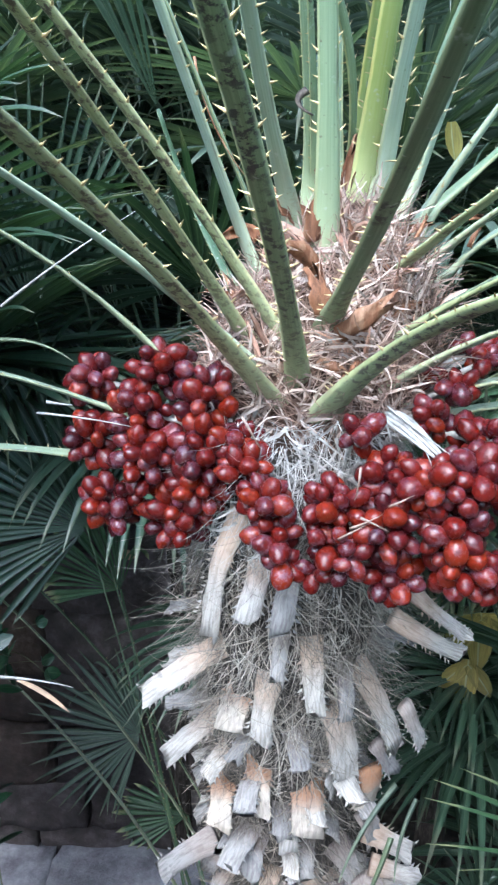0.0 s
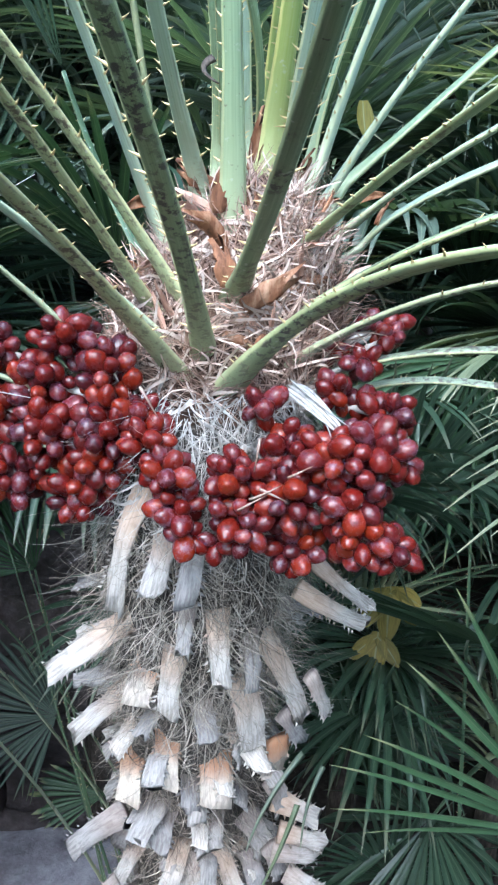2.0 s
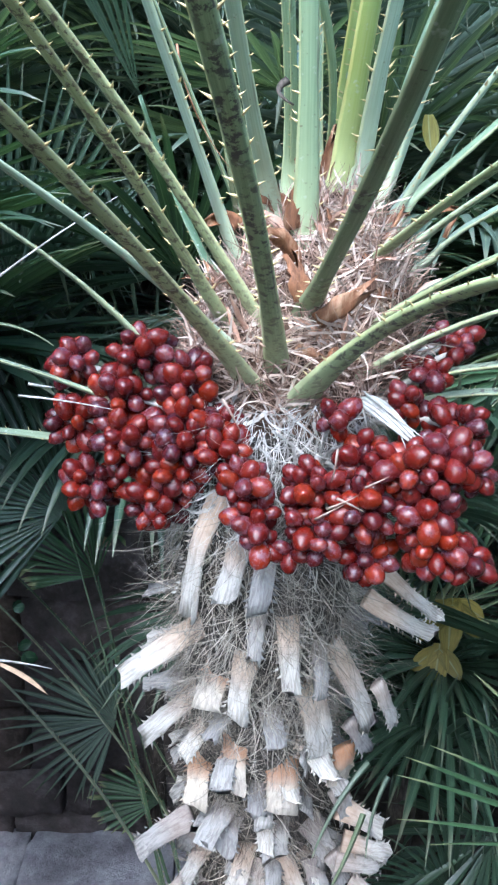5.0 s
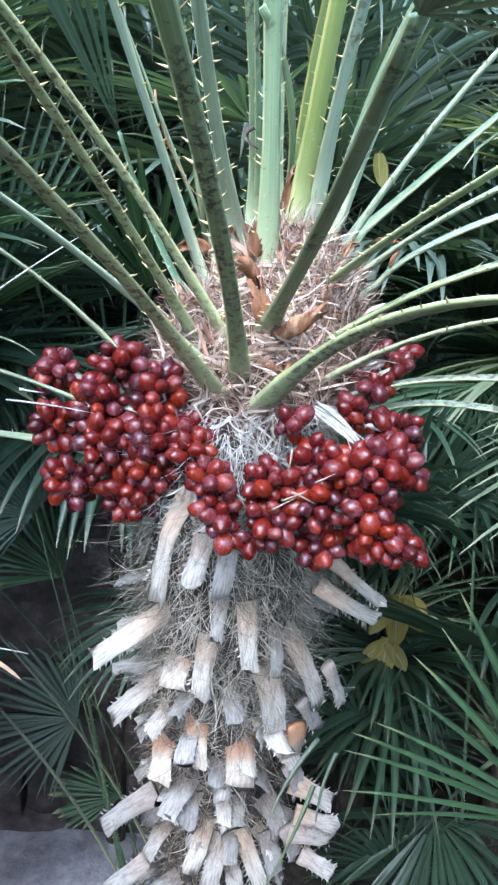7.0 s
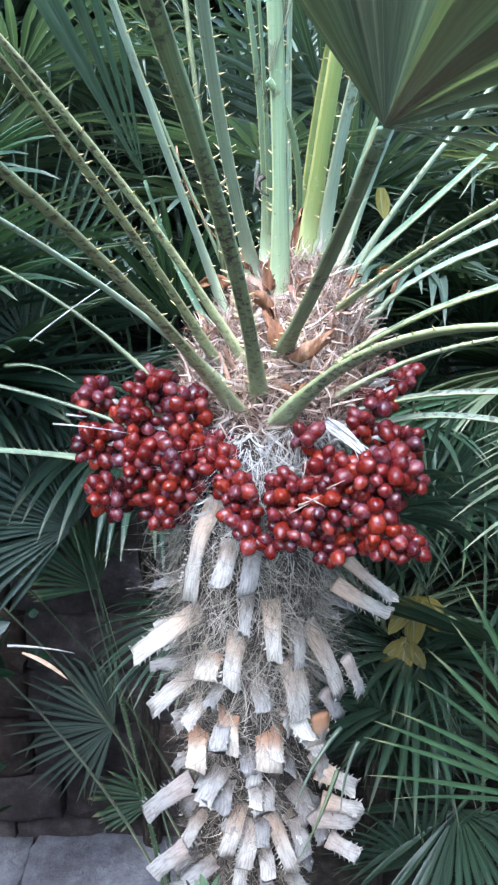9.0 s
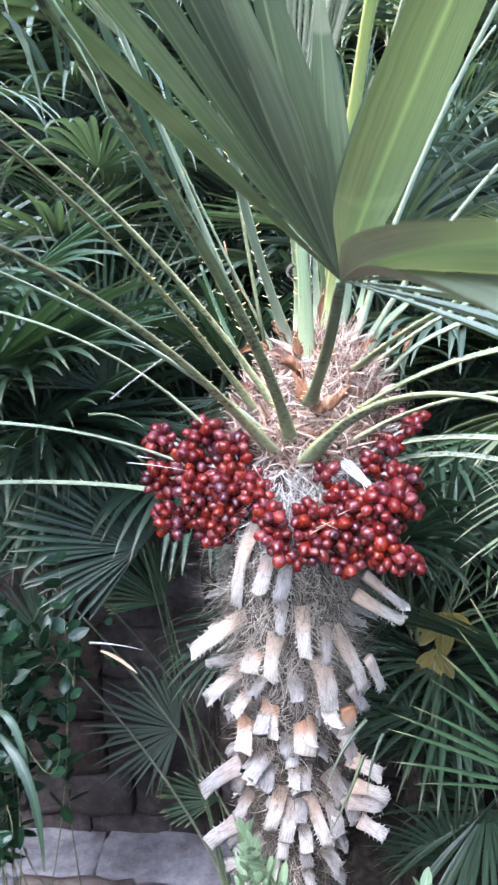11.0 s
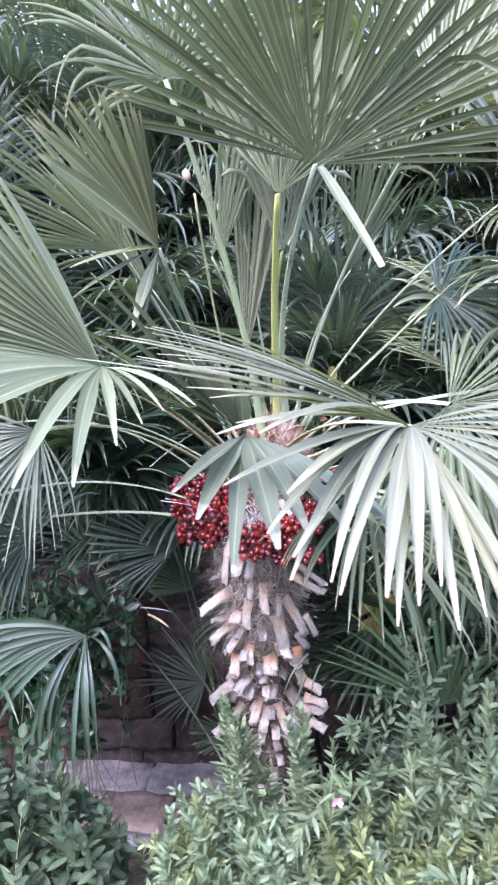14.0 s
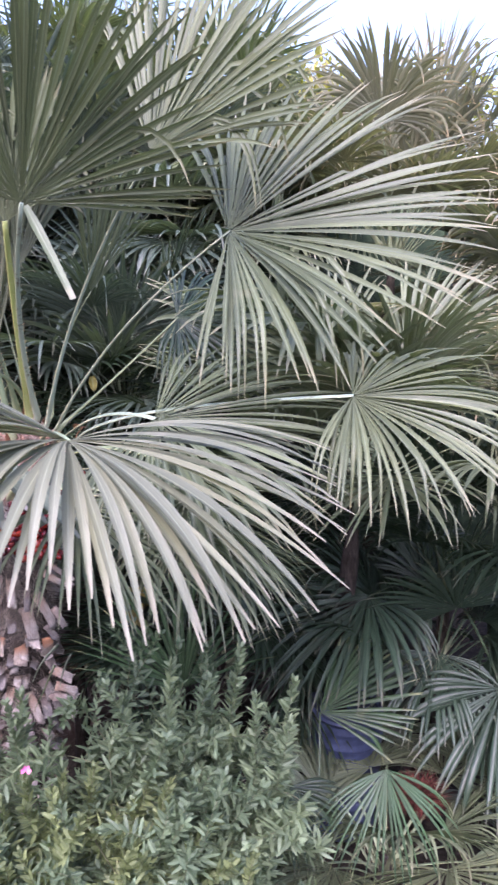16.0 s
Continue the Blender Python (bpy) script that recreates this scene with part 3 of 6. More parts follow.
def stone_wall():
    """A low wall of rough stone courses behind the palm, with flat slabs at its foot."""
    rng = np.random.default_rng(4)
    wall = tagged(part("wall_back", block_mesh(3.6, 0.2, 1.5, 3), None, (-0.3, 2.42, 0.12)), "rough grey and brown stone garden wall", "wall", kind="structure")
    z = -0.55
    for c, h in enumerate((0.26, 0.2, 0.24, 0.21, 0.23, 0.22)):
        x = -2.1 + rng.uniform(0, 0.3)
        while x < 1.6:
            w = rng.uniform(0.28, 0.6)
            part("stone", block_mesh(w - 0.008, 0.2, h - 0.008, 10 + c * 40 + int((x + 3) * 9)), wall,
                 (x + w / 2, 2.27 - 0.01 * c + rng.uniform(-0.015, 0.015), z + h / 2))
            x += w
        z += h
    paving = tagged(part("pavement", block_mesh(1.5, 0.86, 0.06, 7), None, (-0.65, 1.81, -0.475)), "grey stone slabs at the foot of the wall", "paving", kind="structure")
    for r, y in enumerate((2.08, 1.80, 1.52)):
        x = -1.38 + 0.17 * (r % 2)
        while x < -0.05:
            w = rng.uniform(0.34, 0.55)
            slab = part("stone", block_mesh(w - 0.006, 0.276, 0.09, 300 + r * 30 + int((x + 3) * 7)), paving, (x + w / 2, y, -0.43 + rng.uniform(-0.014, 0.014)))
            slab.data.materials[0] = M_SLAB
            x += w


stone_wall()


def blocker_wall(name, sx, sy, sz, at):
    return tagged(part(name, block_mesh(sx, sy, sz, 9), None, at), "unseen dark wall added to close the place and block sky light", "wall", kind="structure")


# added enclosure on four sides: cuts low sky light so shadows go darker
M_BLOCKER = dry_material("blocker_dark", (0.01, 0.02, 0.01), (0.03, 0.05, 0.025), (0.07, 0.1, 0.05), 12, 0.9, False)
for wall_name, wsize, wat in (("wall_south", (10.0, 0.3, 2.0), (0.5, -3.6, 0.95)), ("wall_west", (0.3, 8.0, 3.6), (-3.3, 0.4, 1.75)),
                              ("wall_east", (0.3, 5.6, 3.2), (5.0, -0.8, 1.55)), ("wall_north", (9.0, 0.3, 3.1), (0.8, 4.6, 1.5))):
    blocker_wall(wall_name, *wsize, wat).data.materials[0] = M_BLOCKER


# ---------------------------------------------------------------- the fruiting fan palm
AXIS_Z = (-0.6, 0.5, 0.7, 0.9, 1.16, 1.3, 1.45, 1.6)
AXIS_X = (0.168, 0.168, 0.166, 0.164, 0.162, 0.162, 0.166, 0.174)
AXIS_Y = (1.2, 1.15, 1.135, 1.1, 1.03, 0.995, 0.98, 0.98)


def axis(z):
    """The middle of the trunk, which leans forward under its crown."""
    return np.array((np.interp(z, AXIS_Z, AXIS_X), np.interp(z, AXIS_Z, AXIS_Y), z))


palm = empty("fan_palm", (float(axis(0)[0]), float(axis(0)[1]), 0.0), "mature fan palm with shaggy grey trunk and dark red fruit", "palm tree")


RADIUS_Z, TRUNK_R = (-0.6, 0.6, 1.0, 1.3, 1.5), (0.095, 0.1, 0.108, 0.118, 0.112)


def trunk_radius(z):
    return float(np.interp(z, RADIUS_Z, TRUNK_R))


def axis_of(z):
    return np.stack([np.interp(z, AXIS_Z, AXIS_X), np.interp(z, AXIS_Z, AXIS_Y), z], 1)


def trunk_mesh():
    rings = []
    zs = list(np.linspace(-0.2, 1.46, 60)) + [1.49, 1.52]
    for z in zs:
        c = axis(z)
        r = trunk_radius(z) * (1.0 if z < 1.47 else (0.7 if z < 1.5 else 0.3))
        ring = []
        for j in range(40):
            a = 2 * math.pi * j / 40
            rr = r * (1 + 0.16 * noise.noise((math.cos(a) * 3, math.sin(a) * 3, z * 14)) + 0.07 * noise.noise((math.cos(a) * 9, math.sin(a) * 9, z * 40)))
            ring.append(c + np.array((math.cos(a) * rr, math.sin(a) * rr, 0)) - np.array(palm.location))
        rings.append(ring)
    v, f, uv = tube(rings)
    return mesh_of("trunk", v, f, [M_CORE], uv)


trunk = part("trunk", trunk_mesh(), palm, tuple(palm.location), "trunk core under grey-brown fibre, dark for the shade in its gaps")


def stub_mesh(L, w, seed, mat, spines=True):
    """An old leaf base: a slab along x, wider at its root, curved, with spines on its edges and a ragged cut end."""
    rng = np.random.default_rng(seed)
    rings = []
    n = 8
    cut = rng.uniform(-0.35, 0.35)
    bow = rng.uniform(-0.15, 0.15)
    rag = rng.uniform(-0.007, 0.005, 9)
    for k in range(n):
        t = k / (n - 1)
        ww = w / 2 * (1.18 - 0.22 * min(1, t / 0.35) + 0.05 * math.sin(7 * t + seed))
        th = 0.0062 * (1.5 - 1.1 * t)
        z = 0.05 * L * math.sin(math.pi * t) * rng.uniform(0.5, 1.5)
        ring = []
        for x, y in ((-1, 0), (-0.93, 0.5), (-0.35, 0.6), (0.35, 0.6), (0.93, 0.5), (1, 0), (0.9, -0.5), (0, -0.7), (-0.9, -0.5)):
            xo = (t * L) + (cut * x * ww + rag[len(ring)]) * (t > 0.99)
            ring.append((xo, x * ww * rng.uniform(0.93, 1.04) + bow * L * t * t, z + y * th + 0.0025 * rng.normal() * (t > 0.3)))
        rings.append(ring)
    v, f, uv = tube(rings)
    slots = [0] * len(f)
    if spines:
        for sd in (-1, 1):
            for i in range(max(2, int(L / 0.012))):
                if rng.random() < 0.25:
                    continue
                t = 0.25 + 0.72 * (i + rng.uniform(0.2, 0.8)) / max(2, int(L / 0.012))
                k = min(n - 1, int(t * (n - 1)))
                p = np.mean([rings[k][0 if sd < 0 else 5]], axis=0)
                q = np.array((t * L, p[1], p[2]))
                ln = rng.uniform(0.004, 0.008)
                o = len(v)
                v += [tuple(q + (-0.0025, 0, 0)), tuple(q + (0.0025, 0, 0)), tuple(q + (0, 0, 0.0025)), tuple(q + (ln * 0.5, sd * ln, 0.001))]
                uv += [(0.5, t)] * 4
                f += [(o, o + 1, o + 3), (o + 1, o + 2, o + 3), (o + 2, o, o + 3)]
                slots += [0] * 3
    return mesh_of("leaf_base", v, f, [mat], uv, slots=slots)


def stub(base, tip, w, mat, seed=0):
    """An old leaf base from its root on the trunk to its cut tip; its flat side faces outwards."""
    base, tip = np.asarray(base, float), np.asarray(tip, float)
    d = tip - base
    L = np.linalg.norm(d) + 0.03
    x = unit(d)
    root = base - x * 0.03
    out = base - axis(base[2])
    out = out / np.linalg.norm(out[:2]) + np.array((0, -0.7, 0))
    out[2] = 0.3
    z = unit(out - (out @ x) * x)
    y = np.cross(z, x)
    m = Matrix(((x[0], y[0], z[0], root[0]), (x[1], y[1], z[1], root[1]), (x[2], y[2], z[2], root[2]), (0, 0, 0, 1)))
    return placed("leaf_base", stub_mesh(L, w, seed, mat), palm, m)


stub((0.091, 0.879, 1.413), (0.042, 0.889, 1.281), 0.025, M_STUB, 1)
stub((0.121, 0.866, 1.355), (0.112, 0.838, 1.317), 0.030, M_STUB, 2)
stub((0.157, 0.860, 1.359), (0.154, 0.831, 1.308), 0.027, M_STUB_GREY, 3)
stub((0.055, 0.946, 1.208), (-0.035, 0.946, 1.137), 0.032, M_STUB, 4)
stub((0.187, 0.881, 1.246), (0.187, 0.869, 1.175), 0.028, M_STUB, 5)
stub((0.264, 0.950, 1.174), (0.324, 0.968, 1.055), 0.032, M_STUB, 6)
stub((0.132, 0.902, 1.177), (0.117, 0.891, 1.116), 0.031, M_STUB, 7)
stub((0.092, 0.929, 1.145), (0.076, 0.902, 1.127), 0.040, M_STUB_CUT, 8)
stub((0.052, 1.000, 1.062), (-0.008, 0.982, 1.003), 0.032, M_STUB, 9)
stub((0.230, 0.935, 1.118), (0.257, 0.944, 1.023), 0.043, M_STUB, 10)
stub((0.177, 0.928, 1.081), (0.184, 0.901, 1.064), 0.032, M_STUB_GREY, 11)
stub((0.310, 0.911, 1.274), (0.380, 0.926, 1.214), 0.024, M_STUB, 12)
stub((0.323, 0.904, 1.314), (0.383, 0.918, 1.248), 0.018, M_STUB, 13)
stub((0.074, 1.010, 0.932), (0.070, 0.977, 0.890), 0.045, M_STUB_CUT, 14)
stub((0.125, 0.957, 1.001), (0.119, 0.933, 0.960), 0.037, M_STUB_CUT, 15)
stub((0.197, 0.969, 0.955), (0.200, 0.945, 0.913), 0.051, M_STUB_CUT, 16)
stub((0.288, 0.990, 0.973), (0.286, 0.995, 0.929), 0.042, M_STUB_CUT, 17)
stub((0.160, 0.974, 0.922), (0.157, 0.947, 0.905), 0.033, M_STUB_GREY, 18)
stub((0.036, 1.025, 0.813), (-0.037, 1.034, 0.761), 0.037, M_STUB_GREY, 19)
stub((0.319, 1.019, 0.845), (0.371, 1.025, 0.810), 0.034, M_STUB, 20)
stub((0.117, 1.005, 0.826), (0.108, 0.979, 0.801), 0.044, M_STUB_GREY, 21)
stub((0.144, 1.011, 0.754), (0.132, 0.993, 0.684), 0.033, M_STUB, 22)
stub((0.217, 1.026, 0.727), (0.251, 1.008, 0.631), 0.031, M_STUB, 23)
stub((0.170, 1.016, 0.718), (0.161, 0.991, 0.660), 0.037, M_STUB_GREY, 24)
stub((0.070, 1.070, 0.697), (0.051, 1.042, 0.659), 0.032, M_STUB, 25)
stub((0.266, 1.063, 0.763), (0.294, 1.056, 0.718), 0.042, M_STUB_GREY, 26)
stub((0.335, 1.032, 0.773), (0.386, 1.034, 0.759), 0.031, M_STUB, 27)
stub((0.328, 1.040, 0.728), (0.382, 1.043, 0.713), 0.036, M_STUB_GREY, 28)
stub((0.192, 0.999, 0.819), (0.192, 0.970, 0.798), 0.045, M_STUB_GREY, 29)
stub((0.056, 1.030, 0.784), (0.043, 1.042, 0.748), 0.035, M_STUB_GREY, 30)
stub((0.235, 1.007, 0.884), (0.243, 0.974, 0.883), 0.030, M_STUB_GREY, 31)
stub((0.303, 1.043, 0.712), (0.315, 1.042, 0.674), 0.032, M_STUB_GREY, 32)
stub((0.351, 1.033, 0.671), (0.383, 1.016, 0.662), 0.032, M_STUB_GREY, 33)
stub((0.020, 1.031, 0.650), (-0.020, 1.013, 0.636), 0.036, M_STUB_GREY, 34)
stub((0.267, 1.046, 0.690), (0.278, 1.026, 0.651), 0.038, M_STUB_GREY, 35)
stub((0.234, 0.915, 1.195), (0.238, 0.893, 1.150), 0.022, M_STUB_GREY, 36)
stub((0.149, 0.875, 1.263), (0.142, 0.852, 1.231), 0.020, M_STUB_GREY, 37)
stub((0.106, 0.943, 1.075), (0.093, 0.920, 1.055), 0.023, M_STUB_GREY, 38)
stub((0.228, 0.968, 1.005), (0.223, 0.929, 1.008), 0.032, M_STUB_GREY, 39)
stub((0.302, 0.974, 1.034), (0.320, 0.984, 0.994), 0.026, M_STUB_GREY, 40)
stub((0.067, 0.997, 1.004), (0.044, 0.981, 0.982), 0.029, M_STUB, 41)
stub((0.331, 0.953, 1.112), (0.356, 0.968, 1.055), 0.022, M_STUB_GREY, 42)
stub((0.296, 1.014, 0.879), (0.314, 1.021, 0.838), 0.032, M_STUB_GREY, 43)
stub((0.092, 1.017, 0.839), (0.080, 0.987, 0.835), 0.034, M_STUB_GREY, 44)


def scatter_stubs():
    """The ordinary leaf bases, in spirals all round the trunk."""
    rng = np.random.default_rng(11)
    variants = [stub_mesh(0.085, 0.034, 50 + i, (M_STUB_GREY, M_STUB, M_STUB_GREY, M_STUB_GREY)[i % 4]) for i in range(8)]
    low_variants = [stub_mesh(0.082, 0.034, 70 + i, (M_STUB_GREY, M_STUB, M_STUB_GREY)[i % 3]) for i in range(6)]
    z, i = 0.1, 0
    while z < 1.3:
        ang = i * 2.39996 + rng.normal() * 0.12
        front = math.sin(ang) < 0.1
        if not (front and z > 0.66 and math.cos(ang) > -0.98 and rng.random() < (0.85 if z > 1.04 else 0.45)):
            c = axis(z)
            rad = np.array((math.cos(ang), math.sin(ang), 0.0))
            root = c + rad * (trunk_radius(z) - 0.02)
            x = unit(rad * rng.uniform(0.8, 1.3) - UP * rng.uniform(0.35, 0.9) + rng.normal(size=3) * 0.12)
            y = unit(np.cross(rad + UP * 0.3, x))
            zz = np.cross(x, y)
            s = rng.uniform(0.8, 1.1)
            m = Matrix(((x[0] * s, y[0] * s, zz[0] * s, root[0]), (x[1] * s, y[1] * s, zz[1] * s, root[1]), (x[2] * s, y[2] * s, zz[2] * s, root[2]), (0, 0, 0, 1)))
            placed("leaf_base", variants[i % 8] if z > 0.95 else low_variants[i % 6], palm, m)
        z += 0.0066
        i += 1


scatter_stubs()


def strands(count, z0, z1, lift, len0, len1, w0, w1, out, down, curl, seed, mat, side=0.6, steps=6, flow=0.8):
    """Loose fibres on the trunk: thin ribbons that lie in tufts, bend downwards and curl, and stay outside its bark."""
    rng = np.random.default_rng(seed)
    org = np.array(palm.location)
    z, ang = rng.uniform(z0, z1, count), rng.uniform(0, 2 * math.pi, count)
    rad = np.stack([np.cos(ang), np.sin(ang), np.zeros(count)], 1)
    tng = np.stack([-np.sin(ang), np.cos(ang), np.zeros(count)], 1)
    p = axis_of(z) + rad * (np.interp(z, RADIUS_Z, TRUNK_R) + rng.uniform(0.2, 1.0, count) * lift)[:, None]
    # neighbours lean the same way
    lean = np.sin(9 * ang + 31 * z) * 0.6 + np.sin(17 * ang - 47 * z + 1.3) * 0.6
    d = rad * (out * rng.uniform(0.4, 1.3, count))[:, None] - UP * (down * rng.uniform(0.3, 1.3, count))[:, None] + tng * (flow * lean + rng.normal(size=count) * side)[:, None]
    d /= np.linalg.norm(d, axis=1, keepdims=True)
    L, w = rng.uniform(len0, len1, count), rng.uniform(w0, w1, count)
    turn = rng.normal(size=(count, 3)) * curl - rad * curl * 0.5
    rows = []
    for k in range(steps):
        wd = np.cross(d, rad + rng.normal(size=(count, 3)) * 0.2)
        wd *= (w * (1 - 0.75 * k / (steps - 1)) / np.maximum(np.linalg.norm(wd, axis=1), 1e-6))[:, None]
        rows.append(np.stack([p - wd - org, p + wd - org], 1))
        d = d + turn + rng.normal(size=(count, 3)) * curl * 0.4
        d /= np.linalg.norm(d, axis=1, keepdims=True)
        p = p + d * (L / (steps - 1))[:, None]
        q = (p - axis_of(p[:, 2])) * (1, 1, 0)
        rr = np.maximum(np.linalg.norm(q, axis=1), 1e-4)
        need = np.maximum(np.interp(p[:, 2], RADIUS_Z, TRUNK_R) * 1.02 - rr, 0)
        p = p + q * (need / rr)[:, None]
    verts = np.stack(rows, 1).reshape(-1, 3)
    o = (np.arange(count) * 2 * steps)[:, None] + 2 * np.arange(steps - 1)[None, :]
    faces = np.stack([o, o + 1, o + 3, o + 2], 2).reshape(-1, 4)
    return mesh_of("fibre", verts.tolist(), faces.tolist(), [mat])


def fibre(name, me, label):
    return tagged(part(name, me, palm, tuple(palm.location), label), kind="stuff")


fibre("trunk_fibre", strands(15000, 0.15, 1.4, 0.010, 0.025, 0.07, 0.0002, 0.00045, 0.5, 0.8, 0.22, 1, M_FIBRE, 0.35), "loose matted grey-brown trunk fibre")
fibre("hanging_fibre", strands(2200, 1.08, 1.4, 0.02, 0.05, 0.13, 0.0002, 0.0006, 0.6, 0.9, 0.16, 2, M_FIBRE_PALE, 0.35, flow=1.1), "long hanging grey-brown fibre")
fibre("pale_fibre", strands(3600, 0.2, 1.4, 0.022, 0.03, 0.085, 0.00025, 0.0006, 0.5, 0.9, 0.22, 41, M_FIBRE_PALE, 0.3, flow=1.1), "pale loose fibre over the darker mat")
fibre("fibre_tuft", strands(1500, 0.3, 1.38, 0.012, 0.03, 0.09, 0.0005, 0.0013, 0.5, 1.0, 0.25, 31, M_FIBRE_PALE), "coarse torn fibre strips on the trunk")
fibre("bleached_fibre", strands(3000, 1.40, 1.555, 0.022, 0.04, 0.1, 0.0002, 0.0006, 0.4, 1.0, 0.22, 3, M_WHITE_FIBRE, 0.25, flow=0.7), "bleached hair-like fibre under the leaf stalks")
fibre("bleached_strip", strands(320, 1.42, 1.555, 0.024, 0.04, 0.09, 0.0008, 0.0026, 0.4, 1.0, 0.26, 33, M_WHITE_FIBRE, 0.3, flow=0.7), "torn bleached strips under the leaf stalks")

CROWN_Z = (1.408, 1.508, 1.574, 1.634, 1.683, 1.728, 1.760, 1.782)
CROWN_R = (0.123, 0.138, 0.141, 0.132, 0.108, 0.075, 0.039, 0.007)


def crown_centre(z):
    t = (z - 1.408) / 0.374
    return np.array((0.150 + 0.084 * t, 1.010 + 0.000 * t, z))


def crown_point(ang, z, k=1.0):
    """A point on the crown's heart, a broad low heap that leans a little towards the younger leaves."""
    r = float(np.interp(z, CROWN_Z, CROWN_R)) * k
    sy = math.sin(ang)
    return crown_centre(z) + np.array((math.cos(ang) * r, sy * r * (0.7 if sy < 0 else 1.0), 0))


def crown_mesh():
    """The torn, matted leaf sheaths between the stalks."""
    verts, faces = [], []
    org = np.array(palm.location)
    for k in range(20):
        t = k / 19
        z = CROWN_Z[0] + (CROWN_Z[-1] - CROWN_Z[0]) * t
        for j in range(60):
            a = 2 * math.pi * j / 60
            q = 0.93 + 0.16 * noise.noise((math.cos(a) * 4, math.sin(a) * 4, t * 6)) + 0.12 * noise.noise((math.cos(a) * 16, math.sin(a) * 16, t * 12))
            verts.append(tuple(crown_point(a, z, q) - org + UP * 0.012 * noise.noise((a * 5, t * 6, 2))))
    for k in range(19):
        for j in range(60):
            j2 = (j + 1) % 60
            faces.append((k * 60 + j, k * 60 + j2, k * 60 + 60 + j2, k * 60 + 60 + j))
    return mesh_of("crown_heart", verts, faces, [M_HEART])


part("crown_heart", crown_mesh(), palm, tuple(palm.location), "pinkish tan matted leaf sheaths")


def crown_mat(count, len0, len1, w0, w1, lift, rise, curl, seed, mat, z0=1.525, z1=1.772, steps=5):
    """Torn fibre and strips that lie over one another on the crown's heart."""
    rng = np.random.default_rng(seed)
    verts, faces = [], []
    org = np.array(palm.location)
    for _ in range(count):
        ang, z = rng.uniform(0, 2 * math.pi), rng.uniform(z0, z1)
        p = crown_point(ang, z)
        tng = unit(crown_point(ang + 0.02, z) - p)
        slope = unit(crown_point(ang, z + 0.004) - p)
        nrm = unit(np.cross(tng, slope))
        sway = math.sin(7 * ang + 40 * z) + math.sin(13 * ang - 63 * z)
        d = unit(slope * rng.normal(rise, 0.35) + tng * (0.6 * sway + rng.normal() * 0.35) + nrm * rng.uniform(0, lift))
        L, w = rng.uniform(len0, len1), rng.uniform(w0, w1)
        p = p - d * L * 0.3 + nrm * 0.004
        turn = rng.normal(size=3) * curl
        o = len(verts)
        tw = rng.normal(size=3) * 0.35
        for k in range(steps):
            wd = unit(np.cross(d, nrm + tw)) * w * (1 - 0.7 * (k / (steps - 1)) ** 2)
            verts += [tuple(p - wd - org), tuple(p + wd - org)]
            d = unit(d + turn + rng.normal(size=3) * curl * 0.5)
            p = p + d * L / (steps - 1)
        faces += [(o + 2 * k, o + 2 * k + 1, o + 2 * k + 3, o + 2 * k + 2) for k in range(steps - 1)]
    return mesh_of("fibre", verts, faces, [mat])


fibre("crown_fibre", crown_mat(5000, 0.03, 0.09, 0.0003, 0.0009, 0.22, 0.4, 0.2, 4, M_TAN), "pinkish tan torn fibre in the crown")
fibre("crown_strip", crown_mat(1100, 0.035, 0.085, 0.0008, 0.0028, 0.3, 0.4, 0.22, 14, M_TAN_PALE), "pale torn strips of leaf sheath")


def sheath_tab(base, d, w, L, seed, mat=None):
    """A torn, curled piece of leaf sheath with a ragged end."""
    rng = np.random.default_rng(seed)
    base = np.asarray(base, float)
    rad = unit((base - axis(base[2])) * (1, 1, 0) + 1e-6)
    cur = unit(d)
    rings = []
    p = np.zeros(3)
    n = 8
    rag = rng.uniform(-0.35, 0.22, 7) * L
    curl = rng.uniform(0.2, 1.0)
    turn = rng.normal(size=3) * 0.12
    for k in range(n):
        t = k / (n - 1)
        ww = w / 2 * (1 - 0.45 * t ** 2) * rng.uniform(0.72, 1.15)
        s = unit(np.cross(cur, rad))
        nn = np.cross(s, cur)
        ring = []
        xs = np.linspace(-1, 1, 7)
        end = (t ** 3) * rag
        for x, e in zip(xs, end):
            ring.append(p + s * ww * x - nn * ww * curl * x * x + cur * e + nn * w * 0.08 * math.sin(5 * x + 9 * t + seed))
        for x, e in zip(xs[::-1], end[::-1]):
            ring.append(p + s * ww * x * 0.98 - nn * (ww * curl * x * x + 0.0012) + cur * e + nn * w * 0.08 * math.sin(5 * x + 9 * t + seed))
        rings.append(ring)
        cur = unit(cur + turn + rng.normal(size=3) * 0.1)
        p = p + cur * L / (n - 1)
    v, f, uv = tube(rings)
    mat = mat or M_TAB
    return part("leaf_sheath", mesh_of("leaf_sheath", v, f, [mat], uv), palm, base, "orange-brown torn leaf sheath" if mat is M_TAB else "papery pinkish torn leaf sheath")


def hanging_segment(stalk, top, tip, w, mat):
    """A single snapped leaf segment that hangs from the blade's base."""
    top, tip = np.asarray(top, float), np.asarray(tip, float)
    d = tip - top
    v, f, u = [], [], []
    leaf_ribbon(v, f, u, (0, 0, 0), d, np.array((0.3, -1, 0.4)), np.linalg.norm(d), w, 0.12, 8, True)
    return part("blade_segment", mesh_of("blade_segment", v, f, [mat], u), stalk, top)


